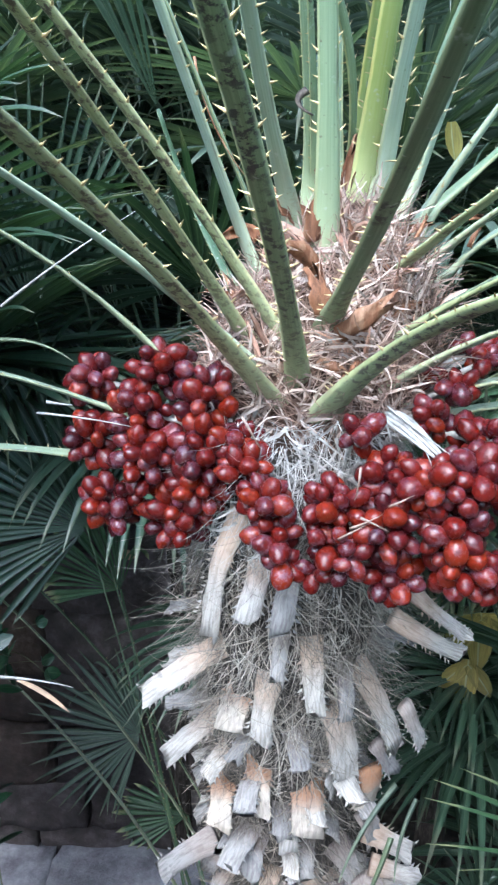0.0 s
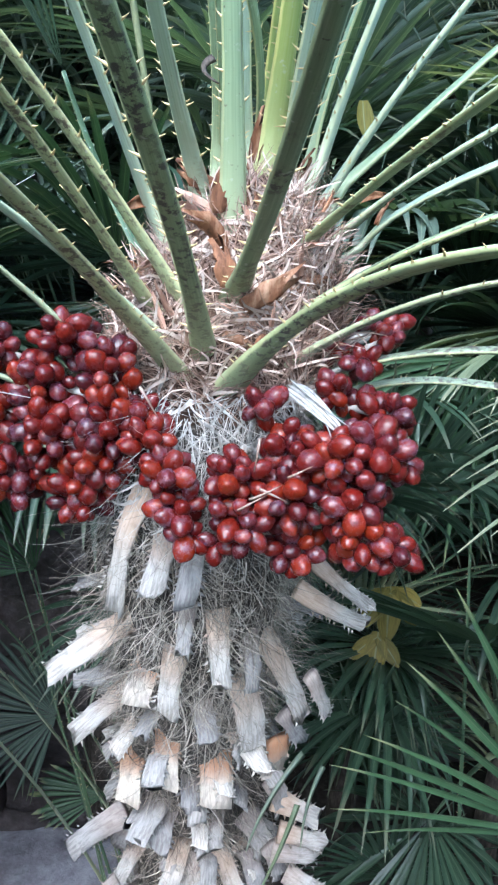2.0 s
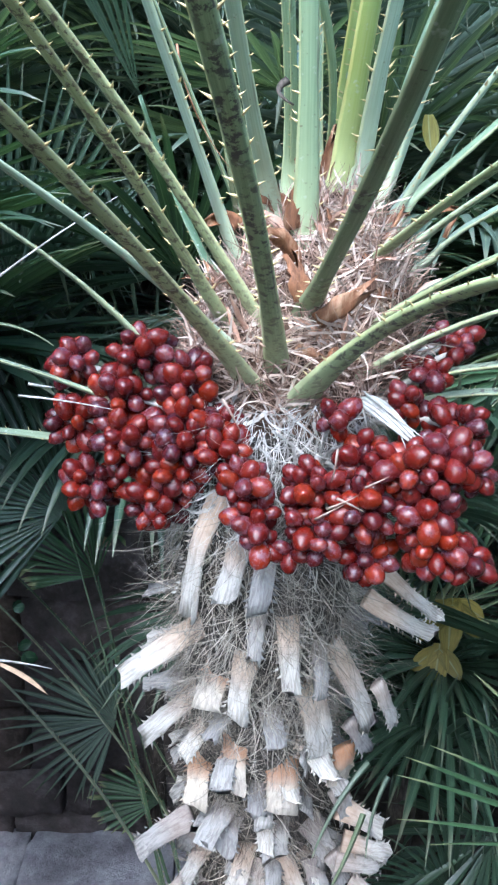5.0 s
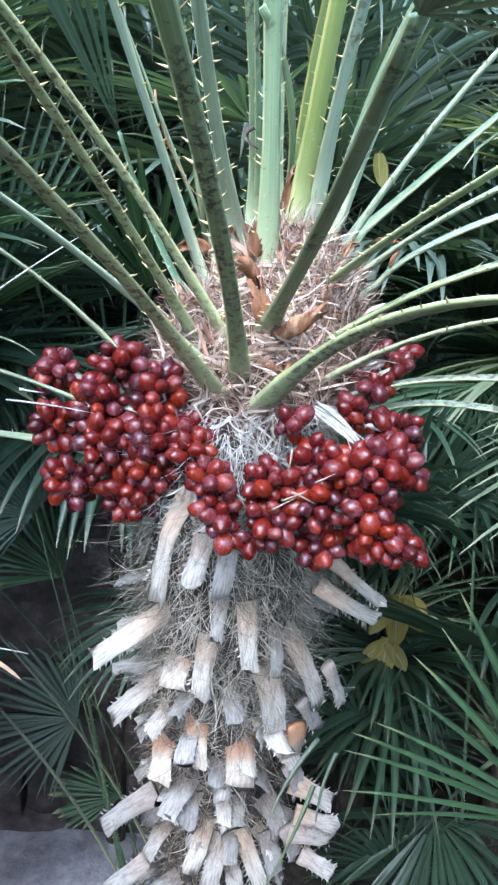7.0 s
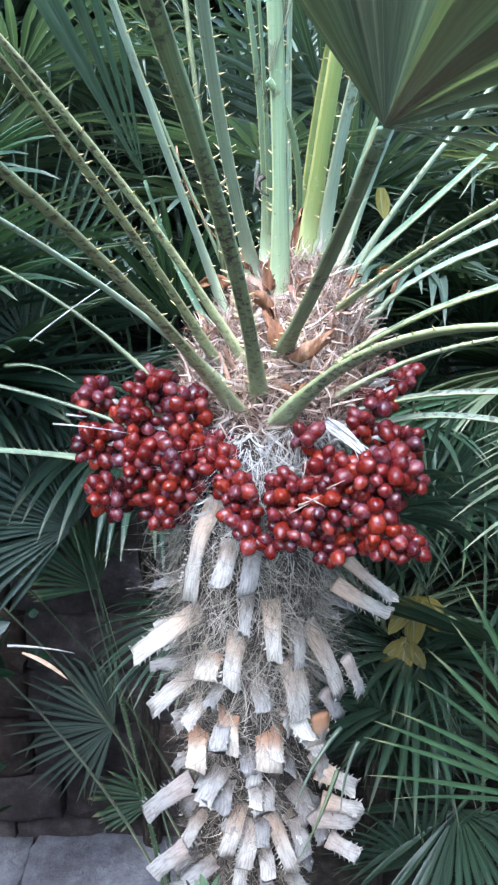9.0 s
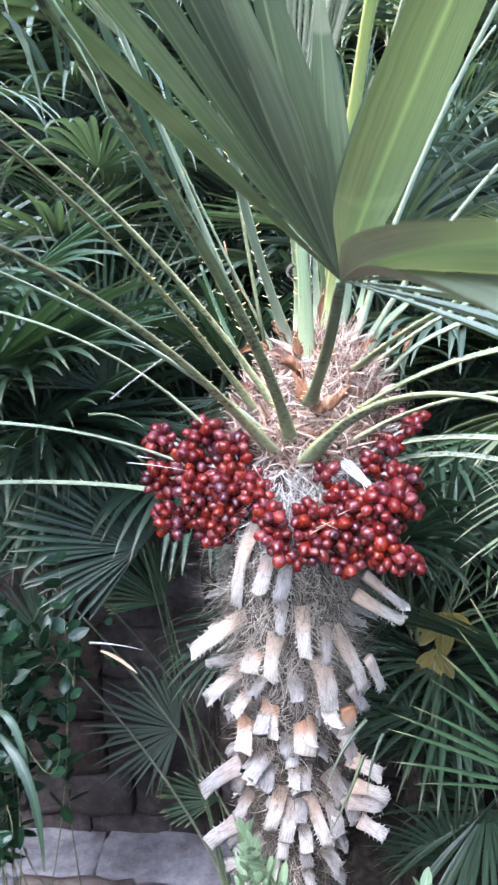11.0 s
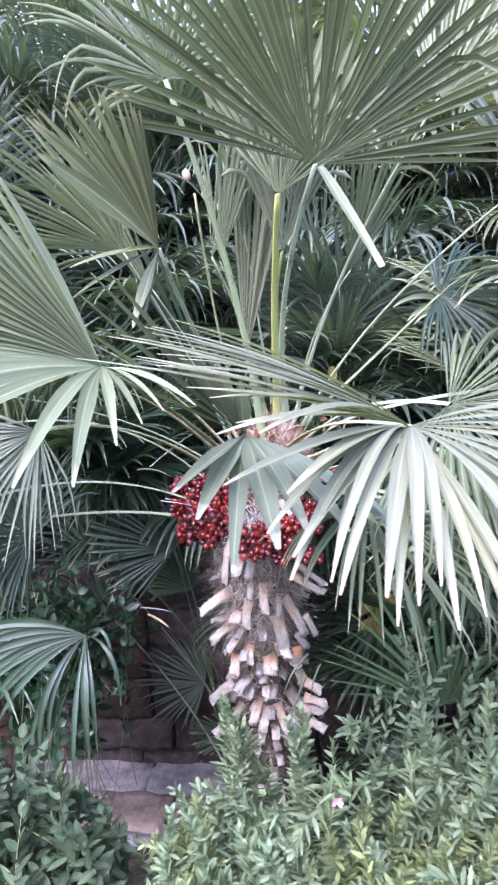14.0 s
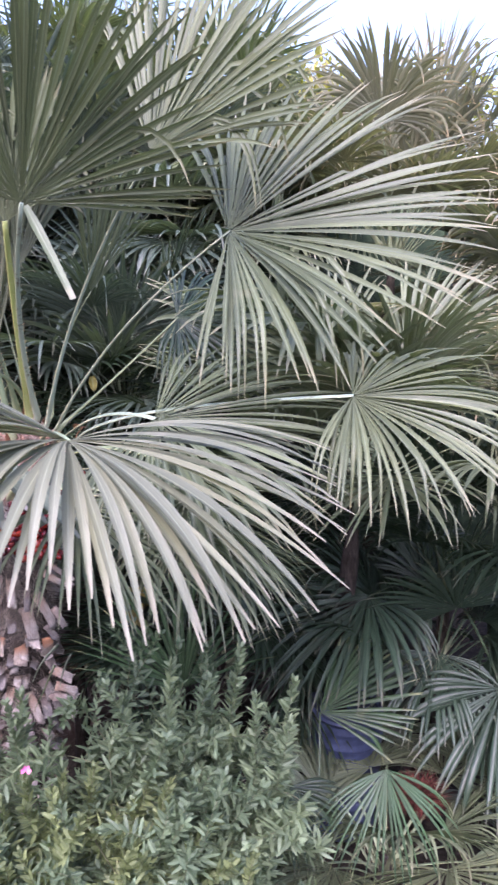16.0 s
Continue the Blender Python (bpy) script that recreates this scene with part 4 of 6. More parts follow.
def scatter_sheaths():
    """Torn papery sheaths between the leaf stalks, all round the crown."""
    rng = np.random.default_rng(8)
    for i in range(90):
        z = 1.53 + 0.235 * rng.random() ** 0.8
        ang = i * 2.39996 + rng.uniform(-0.3, 0.3)
        base = crown_point(ang, z, 0.97)
        rad = unit((base - crown_centre(z)) * (1, 1, 0))
        tng = np.array((-rad[1], rad[0], 0))
        d = unit(UP * rng.uniform(0.3, 1.0) + rad * rng.uniform(-0.1, 0.45) + tng * rng.normal() * 0.5)
        sheath_tab(base, d, rng.uniform(0.006, 0.018), rng.uniform(0.035, 0.075), 100 + i, M_TAB if i % 3 == 0 else M_SHEATH)


scatter_sheaths()

sheath_tab((0.183, 0.935, 1.700), (0.02, -0.15, 1.00), 0.022, 0.075, 0)
sheath_tab((0.205, 0.900, 1.640), (0.75, -0.25, 0.55), 0.026, 0.075, 12)
sheath_tab((0.190, 0.905, 1.665), (-0.25, -0.2, 0.80), 0.026, 0.050, 13)
sheath_tab((0.176, 0.950, 1.740), (-0.20, -0.15, 1.00), 0.026, 0.060, 14)
sheath_tab((0.210, 0.977, 1.708), (0.05, -0.15, 1.00), 0.018, 0.060, 1)
sheath_tab((0.217, 1.027, 1.798), (0.05, -0.15, 1.00), 0.020, 0.060, 2)
sheath_tab((0.242, 1.040, 1.795), (0.30, -0.15, 0.90), 0.018, 0.050, 3)
sheath_tab((0.166, 1.015, 1.757), (-0.20, -0.15, 1.00), 0.030, 0.050, 4)
sheath_tab((0.147, 1.027, 1.770), (-0.40, -0.15, 0.90), 0.020, 0.050, 5)
sheath_tab((0.219, 0.920, 1.633), (0.90, -0.15, 0.35), 0.022, 0.060, 6)
sheath_tab((0.280, 1.052, 1.773), (0.50, -0.15, 0.80), 0.015, 0.050, 7)
sheath_tab((0.384, 1.078, 1.733), (0.20, -0.15, 1.00), 0.012, 0.050, 8)
sheath_tab((0.106, 1.027, 1.736), (-0.40, -0.15, 0.80), 0.020, 0.050, 9)
sheath_tab((0.368, 1.127, 1.760), (0.50, -0.15, 0.60), 0.012, 0.050, 10)

add_leaf(palm, (0.197, 0.920, 1.661), (0.214, 0.644, 1.774), (0.218, 0.361, 1.881), width=0.0263, pet=M_PET_DEEP, nrm=(0.1, -0.1, 1), mat=M_LEAF_TORN, thorns=True, tips=[(-0.3, -0.38, 0.26, 0.0, 0.036), (-0.28, -0.38, 0.31, 0.0, 0.036), (-0.255, -0.375, 0.35, 0.0, 0.038), (-0.225, -0.37, 0.38, 0.0, 0.038), (-0.19, -0.34, 0.38, 0.0, 0.038), (-0.12, -0.26, 0.27, 0.0, 0.045), (-0.075, -0.22, 0.23, 0.0, 0.045), (-0.035, -0.19, 0.2, 0.0, 0.045), (0.01, -0.17, 0.17, 0.0, 0.04), (-0.015, -0.71, 0.068, 0.012, 0.042), (0.008, -0.69, 0.014, 0.02, 0.044), (0.069, -0.705, -0.048, 0.03, 0.046), (0.124, -0.685, -0.022, 0.03, 0.052), (0.17, -0.66, 0.0, 0.03, 0.052), (0.24, -0.6, -0.02, 0.025, 0.048), (0.3, -0.54, -0.03, 0.02, 0.046), (0.35, -0.44, -0.09, 0.02, 0.046), (0.38, -0.34, -0.14, 0.02, 0.044), (0.4, -0.24, -0.18, 0.02, 0.04)], root=(0.180, 0.982, 1.596), seed=1)
add_leaf(palm, (0.159, 0.901, 1.607), (0.115, 0.551, 1.808), (0.001, 0.000, 2.090), width=0.0223, pet=M_PET_DARK, nrm=(0.5, -0.5, 0.7), mat=M_LEAF, thorns=True, tips=[*sweep([(-0.14, -0.1, 0.37, 0.02, 0.026), (-0.18, -0.12, 0.345, 0.02, 0.026), (-0.22, -0.14, 0.315, 0.02, 0.026), (-0.26, -0.16, 0.28, 0.02, 0.026), (-0.29, -0.18, 0.24, 0.02, 0.026), (-0.315, -0.2, 0.2, 0.02, 0.026), (-0.335, -0.22, 0.16, 0.02, 0.026), (-0.345, -0.245, 0.12, 0.02, 0.026), (-0.345, -0.27, 0.08, 0.02, 0.026), (-0.33, -0.3, 0.04, 0.02, 0.026), (-0.3, -0.34, 0, 0.03, 0.026), (-0.24, -0.38, -0.04, 0.03, 0.026), (-0.15, -0.43, -0.07, 0.03, 0.026)], 27), (0.064, -0.54, -0.08, 0.03, 0.026), (0.1, -0.45, -0.098, 0.03, 0.026), (0.128, -0.341, -0.083, 0.03, 0.026), (0.15, -0.27, -0.06, 0.02, 0.018), (0.17, -0.2, -0.04, 0.02, 0.018), (0.2, -0.12, -0.06, 0.02, 0.018)], root=(0.168, 0.980, 1.540), seed=2)
add_leaf(palm, (0.139, 0.939, 1.638), (0.007, 0.827, 1.840), (-0.270, 0.390, 2.150), width=0.0243, pet=M_PET_WORN, a=(-0.6, -0.3, 0.6), R=0.45, mat=M_LEAF, thorns=True, root=(0.164, 0.987, 1.572), seed=3)
add_leaf(palm, (0.093, 0.946, 1.643), (0.003, 0.756, 1.811), (-0.126, 0.250, 2.035), width=0.0214, pet=M_PET_WORN, a=(-0.8, -0.4, 0.2), R=0.42, droop=1.2, mat=M_LEAF, thorns=True, root=(0.153, 0.990, 1.577), seed=4)
add_leaf(palm, (0.115, 0.901, 1.589), (0.026, 0.737, 1.724), (-0.150, 0.038, 1.961), width=0.0292, pet=M_PET_WORN, a=(-0.55, -0.2, -0.6), nrm=(0, -0.9, 0.3), R=0.29, span=150, n=26, split=0.3, droop=0.4, kink=0.2, mat=M_LEAF_TORN, thorns=True, root=(0.155, 0.981, 1.523), seed=5)
add_leaf(palm, (0.100, 0.927, 1.613), (0.036, 0.892, 1.674), (-0.390, 0.370, 1.980), width=0.0194, pet=M_PET_PALE, a=(-0.8, -0.3, 0.2), R=0.4, droop=1.2, mat=M_LEAF, root=(0.153, 0.986, 1.547), seed=6)
add_leaf(palm, (0.009, 0.952, 1.598), (-0.080, 0.918, 1.688), (-0.560, 0.540, 1.860), width=0.0194, pet=M_PET_LOW, a=(-0.8, -0.3, 0.0), R=0.4, droop=1.4, mat=M_LEAF, root=(0.130, 0.993, 1.532), seed=7)
add_leaf(palm, (-0.018, 0.939, 1.527), (-0.114, 0.903, 1.574), (-0.560, 0.510, 1.660), width=0.0175, pet=M_PET_LOW, a=(-0.8, -0.4, -0.2), R=0.38, droop=1.6, mat=M_LEAF, root=(0.119, 0.993, 1.461), seed=8)
add_leaf(palm, (-0.090, 1.002, 1.461), (-0.170, 0.974, 1.479), (-0.600, 0.710, 1.520), width=0.0166, pet=M_PET_LOW, a=(-0.9, -0.2, -0.2), R=0.36, droop=1.4, mat=M_LEAF, root=(0.098, 1.012, 1.395), seed=9)
add_leaf(palm, (0.098, 1.027, 1.730), (0.045, 0.918, 1.880), (-0.100, 0.542, 2.311), width=0.0243, pet=M_PET_PALE, a=(-0.75, -0.3, 0.55), R=0.5, span=120, droop=0.4, mat=M_LEAF, thorns=True, root=(0.155, 1.008, 1.607), seed=10)
add_leaf(palm, (0.149, 1.015, 1.777), (0.121, 0.885, 1.870), (0.071, 0.211, 2.308), width=0.0214, pet=M_PET_PALE, nrm=(-0.3, -0.8, 0.4), mat=M_LEAF_MID, thorns=True, tips=[*sweep([(-0.196, -0.161, 0.222, 0.01, 0.022), (-0.157, -0.161, 0.241, 0.01, 0.022), (-0.122, -0.151, 0.263, 0.01, 0.022), (-0.082, -0.141, 0.277, 0.01, 0.022), (-0.044, -0.131, 0.278, 0.01, 0.022), (-0.016, -0.111, 0.269, 0.01, 0.022), (-0.001, -0.091, 0.245, 0.01, 0.022)], 15), (-0.177, -0.161, 0.170, 0.01, 0.035), (-0.114, -0.211, -0.040, 0.01, 0.026), (-0.119, -0.211, -0.076, 0.01, 0.022), (-0.043, -0.111, -0.151, 0.01, 0.034), (-0.047, -0.161, -0.008, 0.01, 0.020), (-0.017, -0.061, -0.132, 0.01, 0.020)], root=(0.168, 1.006, 1.607), seed=11)
add_leaf(palm, (0.174, 1.103, 1.792), (0.167, 1.051, 1.906), (0.080, 0.790, 2.300), width=0.0175, pet=M_PET, a=(0.3, 0.0, 1), R=0.36, span=40, n=14, droop=0.2, mat=M_LEAF, root=(0.174, 1.028, 1.607), seed=12)
add_leaf(palm, (0.190, 0.964, 1.745), (0.184, 0.911, 1.864), (0.045, 0.469, 2.690), width=0.0253, pet=M_PET, a=(-0.2, -0.3, 0.9), R=0.46, span=200, droop=0.6, mat=M_LEAF, thorns=True, root=(0.177, 0.993, 1.607), seed=13)
add_leaf(palm, (0.219, 1.078, 1.807), (0.207, 0.952, 1.930), (0.160, 0.830, 2.000), width=0.0194, pet=M_PET, a=(0.14, -0.1, 1), R=0.62, span=22, n=14, split=0.85, droop=0.0, fold=1.2, kink=0.0, mat=M_LEAF_PALE, root=(0.185, 1.021, 1.607), seed=14)
add_leaf(palm, (0.237, 1.027, 1.810), (0.240, 0.963, 1.905), (0.294, 0.509, 2.434), width=0.0292, pet=M_PET_YELLOW, a=(0.22, -0.1, 1), nrm=(-0.15, -0.9, 0.2), R=0.4, span=105, n=28, split=0.7, droop=0.1, slim=1.0, mat=M_LEAF_MID, root=(0.190, 1.008, 1.607), seed=15)
add_leaf(palm, (0.230, 1.078, 1.833), (0.231, 1.007, 1.929), (0.291, 0.636, 2.304), width=0.0204, pet=M_PET_YELLOW, a=(0.1, -0.1, 1), R=0.4, span=60, n=18, split=0.8, droop=0.1, fold=0.8, mat=M_LEAF_PALE, root=(0.188, 1.021, 1.607), seed=16)
upright = add_leaf(palm, (0.260, 1.027, 1.817), (0.261, 0.937, 1.911), (0.392, 0.262, 2.463), width=0.0214, pet=M_PET_PALE, a=(0.15, -0.5, 0.82), nrm=(0.1, -0.8, -0.5), R=0.58, span=165, n=52, split=0.62, droop=0.1, cup=0.1, kink=0.03, slim=0.85, mat=M_LEAF_MID, thorns=True, root=(0.195, 1.008, 1.607), seed=17)
hanging_segment(upright, (0.402, 0.252, 2.458), (0.529, 0.150, 2.264), 0.026, M_LEAF)
add_leaf(palm, (0.294, 1.027, 1.798), (0.322, 0.982, 1.909), (0.666, 0.550, 2.631), width=0.0292, pet=M_PET_PALE, a=(0.55, -0.1, 0.9), nrm=(-0.5, -0.8, 0.3), R=0.62, span=120, n=44, split=0.66, droop=0.2, slim=0.85, mat=M_LEAF_MID, thorns=True, root=(0.204, 1.008, 1.607), seed=18)
add_leaf(palm, (0.316, 1.078, 1.769), (0.370, 1.035, 1.866), (0.882, 0.615, 2.442), width=0.0292, pet=M_PET_PALE, a=(0.9, -0.2, 0.3), nrm=(-0.3, -0.6, 0.7), R=0.75, span=205, n=72, split=0.6, droop=0.35, slim=0.8, mat=M_LEAF_MID, thorns=True, root=(0.209, 1.021, 1.607), seed=19)
add_leaf(palm, (0.340, 1.115, 1.781), (0.401, 1.113, 1.838), (0.736, 1.005, 2.174), width=0.0272, pet=M_PET, a=(0.9, 0.0, -0.1), nrm=(0.1, -0.7, 0.7), R=0.36, span=220, droop=0.7, mat=M_LEAF_SHADE, root=(0.216, 1.030, 1.607), seed=20)
add_leaf(palm, (0.271, 1.002, 1.700), (0.303, 0.862, 1.754), (0.554, -0.130, 2.002), width=0.0233, pet=M_PET, nrm=(0.1, -0.2, 1), mat=M_LEAF_PALE, thorns=True, tips=sweep([(-0.42, 0.02, 0.15, 0.02, 0.0172), (-0.46, -0.13, 0.12, 0.02, 0.0187), (-0.34, -0.33, 0.2, 0.02, 0.0195), (-0.26, -0.46, 0.03, 0.03, 0.0218), (-0.13, -0.36, -0.16, 0.06, 0.0234), (0.08, -0.33, -0.23, 0.06, 0.0242), (0.28, -0.33, -0.27, 0.06, 0.025), (0.45, -0.28, -0.25, 0.05, 0.0242), (0.58, -0.12, -0.12, 0.05, 0.0218), (0.5, 0.08, 0, 0.05, 0.0195)], 60), loose=1.0, root=(0.198, 1.003, 1.607), seed=21)
add_leaf(palm, (0.326, 1.052, 1.715), (0.368, 0.984, 1.764), (0.692, 0.423, 1.940), width=0.0263, pet=M_PET_PALE, a=(0.9, -0.35, 0.0), nrm=(0, -0.4, 0.9), R=0.6, span=210, n=66, split=0.58, droop=0.6, slim=0.8, mat=M_LEAF_MID, thorns=True, root=(0.211, 1.015, 1.607), seed=22)
add_leaf(palm, (0.263, 0.964, 1.622), (0.322, 0.915, 1.675), (0.720, 0.490, 1.800), width=0.0292, pet=M_PET_DARK, a=(0.8, -0.5, -0.1), R=0.48, span=190, droop=0.9, mat=M_LEAF, thorns=True, root=(0.194, 0.995, 1.556), seed=23)
add_leaf(palm, (0.202, 0.901, 1.567), (0.253, 0.813, 1.641), (0.500, 0.330, 1.720), width=0.0340, pet=M_PET_DARK, a=(0.7, -0.6, -0.35), R=0.46, span=190, droop=0.8, mat=M_LEAF, thorns=True, root=(0.176, 0.982, 1.501), seed=24)
add_leaf(palm, (0.265, 0.952, 1.571), (0.327, 0.919, 1.620), (0.780, 0.540, 1.680), width=0.0263, pet=M_PET_LOW, a=(0.8, -0.4, -0.3), R=0.45, span=190, droop=0.9, mat=M_LEAF, thorns=True, root=(0.193, 0.994, 1.505), seed=25)
add_leaf(palm, (0.297, 0.977, 1.547), (0.349, 0.943, 1.576), (0.780, 0.510, 1.600), width=0.0233, pet=M_PET_LOW, a=(0.7, -0.6, -0.4), R=0.42, droop=1.4, mat=M_LEAF, root=(0.199, 1.002, 1.481), seed=26)
add_leaf(palm, (0.345, 1.027, 1.515), (0.393, 1.020, 1.534), (0.910, 0.790, 1.450), width=0.0214, pet=M_PET_LOW, a=(0.8, -0.4, -0.4), R=0.4, droop=1.3, mat=M_LEAF, root=(0.209, 1.015, 1.449), seed=27)
add_leaf(palm, (0.184, 1.115, 1.790), (0.175, 1.053, 1.888), (0.115, 0.720, 2.287), width=0.0175, pet=M_PET, a=(0.15, -0.1, 1), R=0.46, span=30, n=12, split=0.55, droop=0.15, slim=1.0, mat=M_LEAF, root=(0.176, 1.030, 1.607), seed=28)
add_leaf(palm, (0.213, 1.115, 1.808), (0.205, 1.068, 1.903), (0.180, 0.750, 2.355), width=0.0175, pet=M_PET_PALE, a=(0.0, -0.1, 1), R=0.5, span=36, n=12, split=0.55, droop=0.15, slim=1.0, mat=M_LEAF, root=(0.184, 1.030, 1.607), seed=29)
add_leaf(palm, (0.118, 1.103, 1.743), (0.063, 1.030, 1.865), (-0.087, 0.750, 2.218), width=0.0175, pet=M_PET, a=(-0.5, -0.15, 0.85), R=0.5, span=44, n=12, split=0.5, droop=0.2, slim=1.0, mat=M_LEAF, root=(0.160, 1.028, 1.607), seed=30)
add_leaf(palm, (0.294, 1.115, 1.809), (0.310, 1.083, 1.900), (0.467, 0.850, 2.251), width=0.0194, pet=M_PET, a=(0.25, -0.1, 1), R=0.45, span=60, n=16, split=0.5, droop=0.2, slim=1.0, mat=M_LEAF_MID, root=(0.204, 1.030, 1.607), seed=31)
add_leaf(palm, (0.082, 1.103, 1.668), (0.006, 1.161, 1.807), (-0.029, 1.150, 1.904), width=0.0175, pet=M_PET_SHADE, a=(-0.35, -0.1, 0.9), R=0.55, span=44, n=9, split=0.7, droop=0.15, slim=1.0, mat=M_LEAF_SHADE, root=(0.151, 1.028, 1.602), seed=32)
add_leaf(palm, (0.367, 1.103, 1.702), (0.399, 1.070, 1.743), (1.188, 0.257, 2.045), width=0.0243, pet=M_PET_PALE, a=(0.9, -0.3, 0.0), nrm=(0, -0.4, 0.9), R=0.5, span=210, n=58, split=0.55, droop=0.8, kink=0.3, slim=0.75, mat=M_LEAF_MID, root=(0.223, 1.028, 1.607), seed=33)


# ---------------------------------------------------------------- fruit
def berry_mesh(seed):
    bm = bmesh.new()
    bmesh.ops.create_uvsphere(bm, u_segments=14, v_segments=10, radius=0.5)
    o = Vector((seed * 7.1, 0, 0))
    for v in bm.verts:
        c = v.co.copy()
        v.co = Vector((c.x * 0.94, c.y * 0.94, c.z * 1.28)) * (1 + 0.15 * noise.noise(c * 2.4 + o) + (0.09 * noise.noise(c * 7 + o) if seed == 5 else 0))
    tip = max(bm.verts, key=lambda v: v.co.z)
    tip.co.z += 0.03
    me = bpy.data.meshes.new("berry")
    bm.to_mesh(me)
    bm.free()
    me.materials.append(M_BERRY)
    me.polygons.foreach_set("use_smooth", np.ones(len(me.polygons), bool))
    return me


BERRIES = [berry_mesh(i) for i in range(6)]


def fruit_cluster(root, blobs, seed, label, size=0.0242):
    """A branched stalk from its root on the trunk, packed with berries over the outside of some rounded masses."""
    rng = np.random.default_rng(seed)
    root = np.asarray(root, float)
    cs = np.array([b[:3] for b in blobs], float)
    rs = np.array([b[3] for b in blobs], float)
    spots = []
    for _ in range(24000):
        i = rng.integers(len(blobs))
        d = unit(rng.normal(size=3))
        p = cs[i] + d * rs[i] * rng.uniform(0.45, 1.0)
        depth = (rs - np.linalg.norm(cs - p, axis=1)).max()
        if depth > 0.034:
            continue
        q = p - axis(p[2])
        if math.hypot(q[0], q[1]) < trunk_radius(p[2]) + 0.004:
            continue
        if all(np.linalg.norm(p - s[0]) > size * 0.75 for s in spots):
            spots.append((p, i))
    # stalk: a main branch to each mass
    verts, faces, uvs = [], [], []
    for c in cs:
        pts, tan = bezier(root, (root + c) / 2 + UP * 0.02, c, 7)
        rings = [[p + 0.0045 * (np.cross(t, UP) * math.cos(x) + UP * math.sin(x)) - root for x in np.linspace(0, 5.2, 6)] for p, t in zip(pts, tan)]
        v, f, uv = tube(rings)
        o = len(verts)
        verts += v
        uvs += uv
        faces += [tuple(i + o for i in q) for q in f]
    for p, i in spots[::3]:
        a, t = cs[i], unit(p - cs[i])
        s = unit(np.cross(t, (0.3, 0.5, 0.8))) * 0.0016
        s2 = np.cross(t, s)
        o = len(verts)
        for e in (a, p):
            for w in (s, s2, -s - s2):
                verts.append(tuple(e + w - root))
                uvs.append((0.5, 0.5))
        faces += [(o, o + 1, o + 4, o + 3), (o + 1, o + 2, o + 5, o + 4), (o + 2, o, o + 3, o + 5)]
    stalk = part("fruit_stalk", mesh_of("fruit_stalk", verts, faces, [M_WHITE_FIBRE], uvs), palm, root, label)
    for k, (p, i) in enumerate(spots):
        d = unit(p - cs[i] + rng.normal(size=3) * 0.25 * rs[i])
        q = Vector(d).to_track_quat("Z", "Y").to_matrix().to_4x4()
        s = size * rng.uniform(0.74, 1.16)
        placed("berry", BERRIES[k % 6], stalk, Matrix.Translation(p) @ q @ Matrix.Diagonal((s, s, s, 1)))
    return stalk


fruit_cluster((0.100, 0.930, 1.470), [(0.001, 0.942, 1.589, 0.033), (-0.092, 0.992, 1.569, 0.026), (-0.026, 0.932, 1.542, 0.033), (0.061, 0.912, 1.561, 0.036), (-0.091, 0.972, 1.493, 0.031), (-0.008, 0.902, 1.494, 0.039), (0.063, 0.882, 1.509, 0.038), (-0.063, 0.942, 1.421, 0.034), (0.028, 0.892, 1.428, 0.036), (0.052, 0.882, 1.469, 0.032), (0.119, 0.912, 1.562, 0.020)], 21, "branched stalk crowded with dark red berries")
fruit_cluster((0.135, 0.900, 1.470), [(0.094, 0.872, 1.524, 0.023), (0.106, 0.842, 1.502, 0.025), (0.128, 0.802, 1.482, 0.024), (0.139, 0.787, 1.450, 0.024), (0.147, 0.782, 1.420, 0.017)], 22, "short drooping stalk with purplish red berries", 0.0222)
fruit_cluster((0.215, 0.900, 1.470), [(0.225, 0.812, 1.553, 0.017), (0.257, 0.792, 1.510, 0.029), (0.201, 0.782, 1.486, 0.028), (0.202, 0.772, 1.446, 0.031), (0.184, 0.777, 1.417, 0.018), (0.249, 0.772, 1.469, 0.032), (0.294, 0.767, 1.519, 0.031), (0.337, 0.767, 1.526, 0.028), (0.363, 0.772, 1.505, 0.016), (0.316, 0.762, 1.478, 0.034), (0.261, 0.782, 1.409, 0.026), (0.325, 0.757, 1.436, 0.028), (0.361, 0.752, 1.425, 0.022)], 23, "branched stalk crowded with bright red berries", 0.0222)
fruit_cluster((0.250, 0.990, 1.480), [(0.310, 0.872, 1.556, 0.019), (0.338, 0.872, 1.545, 0.017), (0.358, 0.832, 1.541, 0.026), (0.317, 0.962, 1.588, 0.016), (0.376, 1.012, 1.609, 0.015), (0.408, 1.012, 1.618, 0.011), (0.348, 0.925, 1.580, 0.017), (0.395, 0.990, 1.600, 0.015), (0.372, 0.860, 1.530, 0.020)], 24, "fruit stalk half hidden behind the leaf stalks", 0.0222)


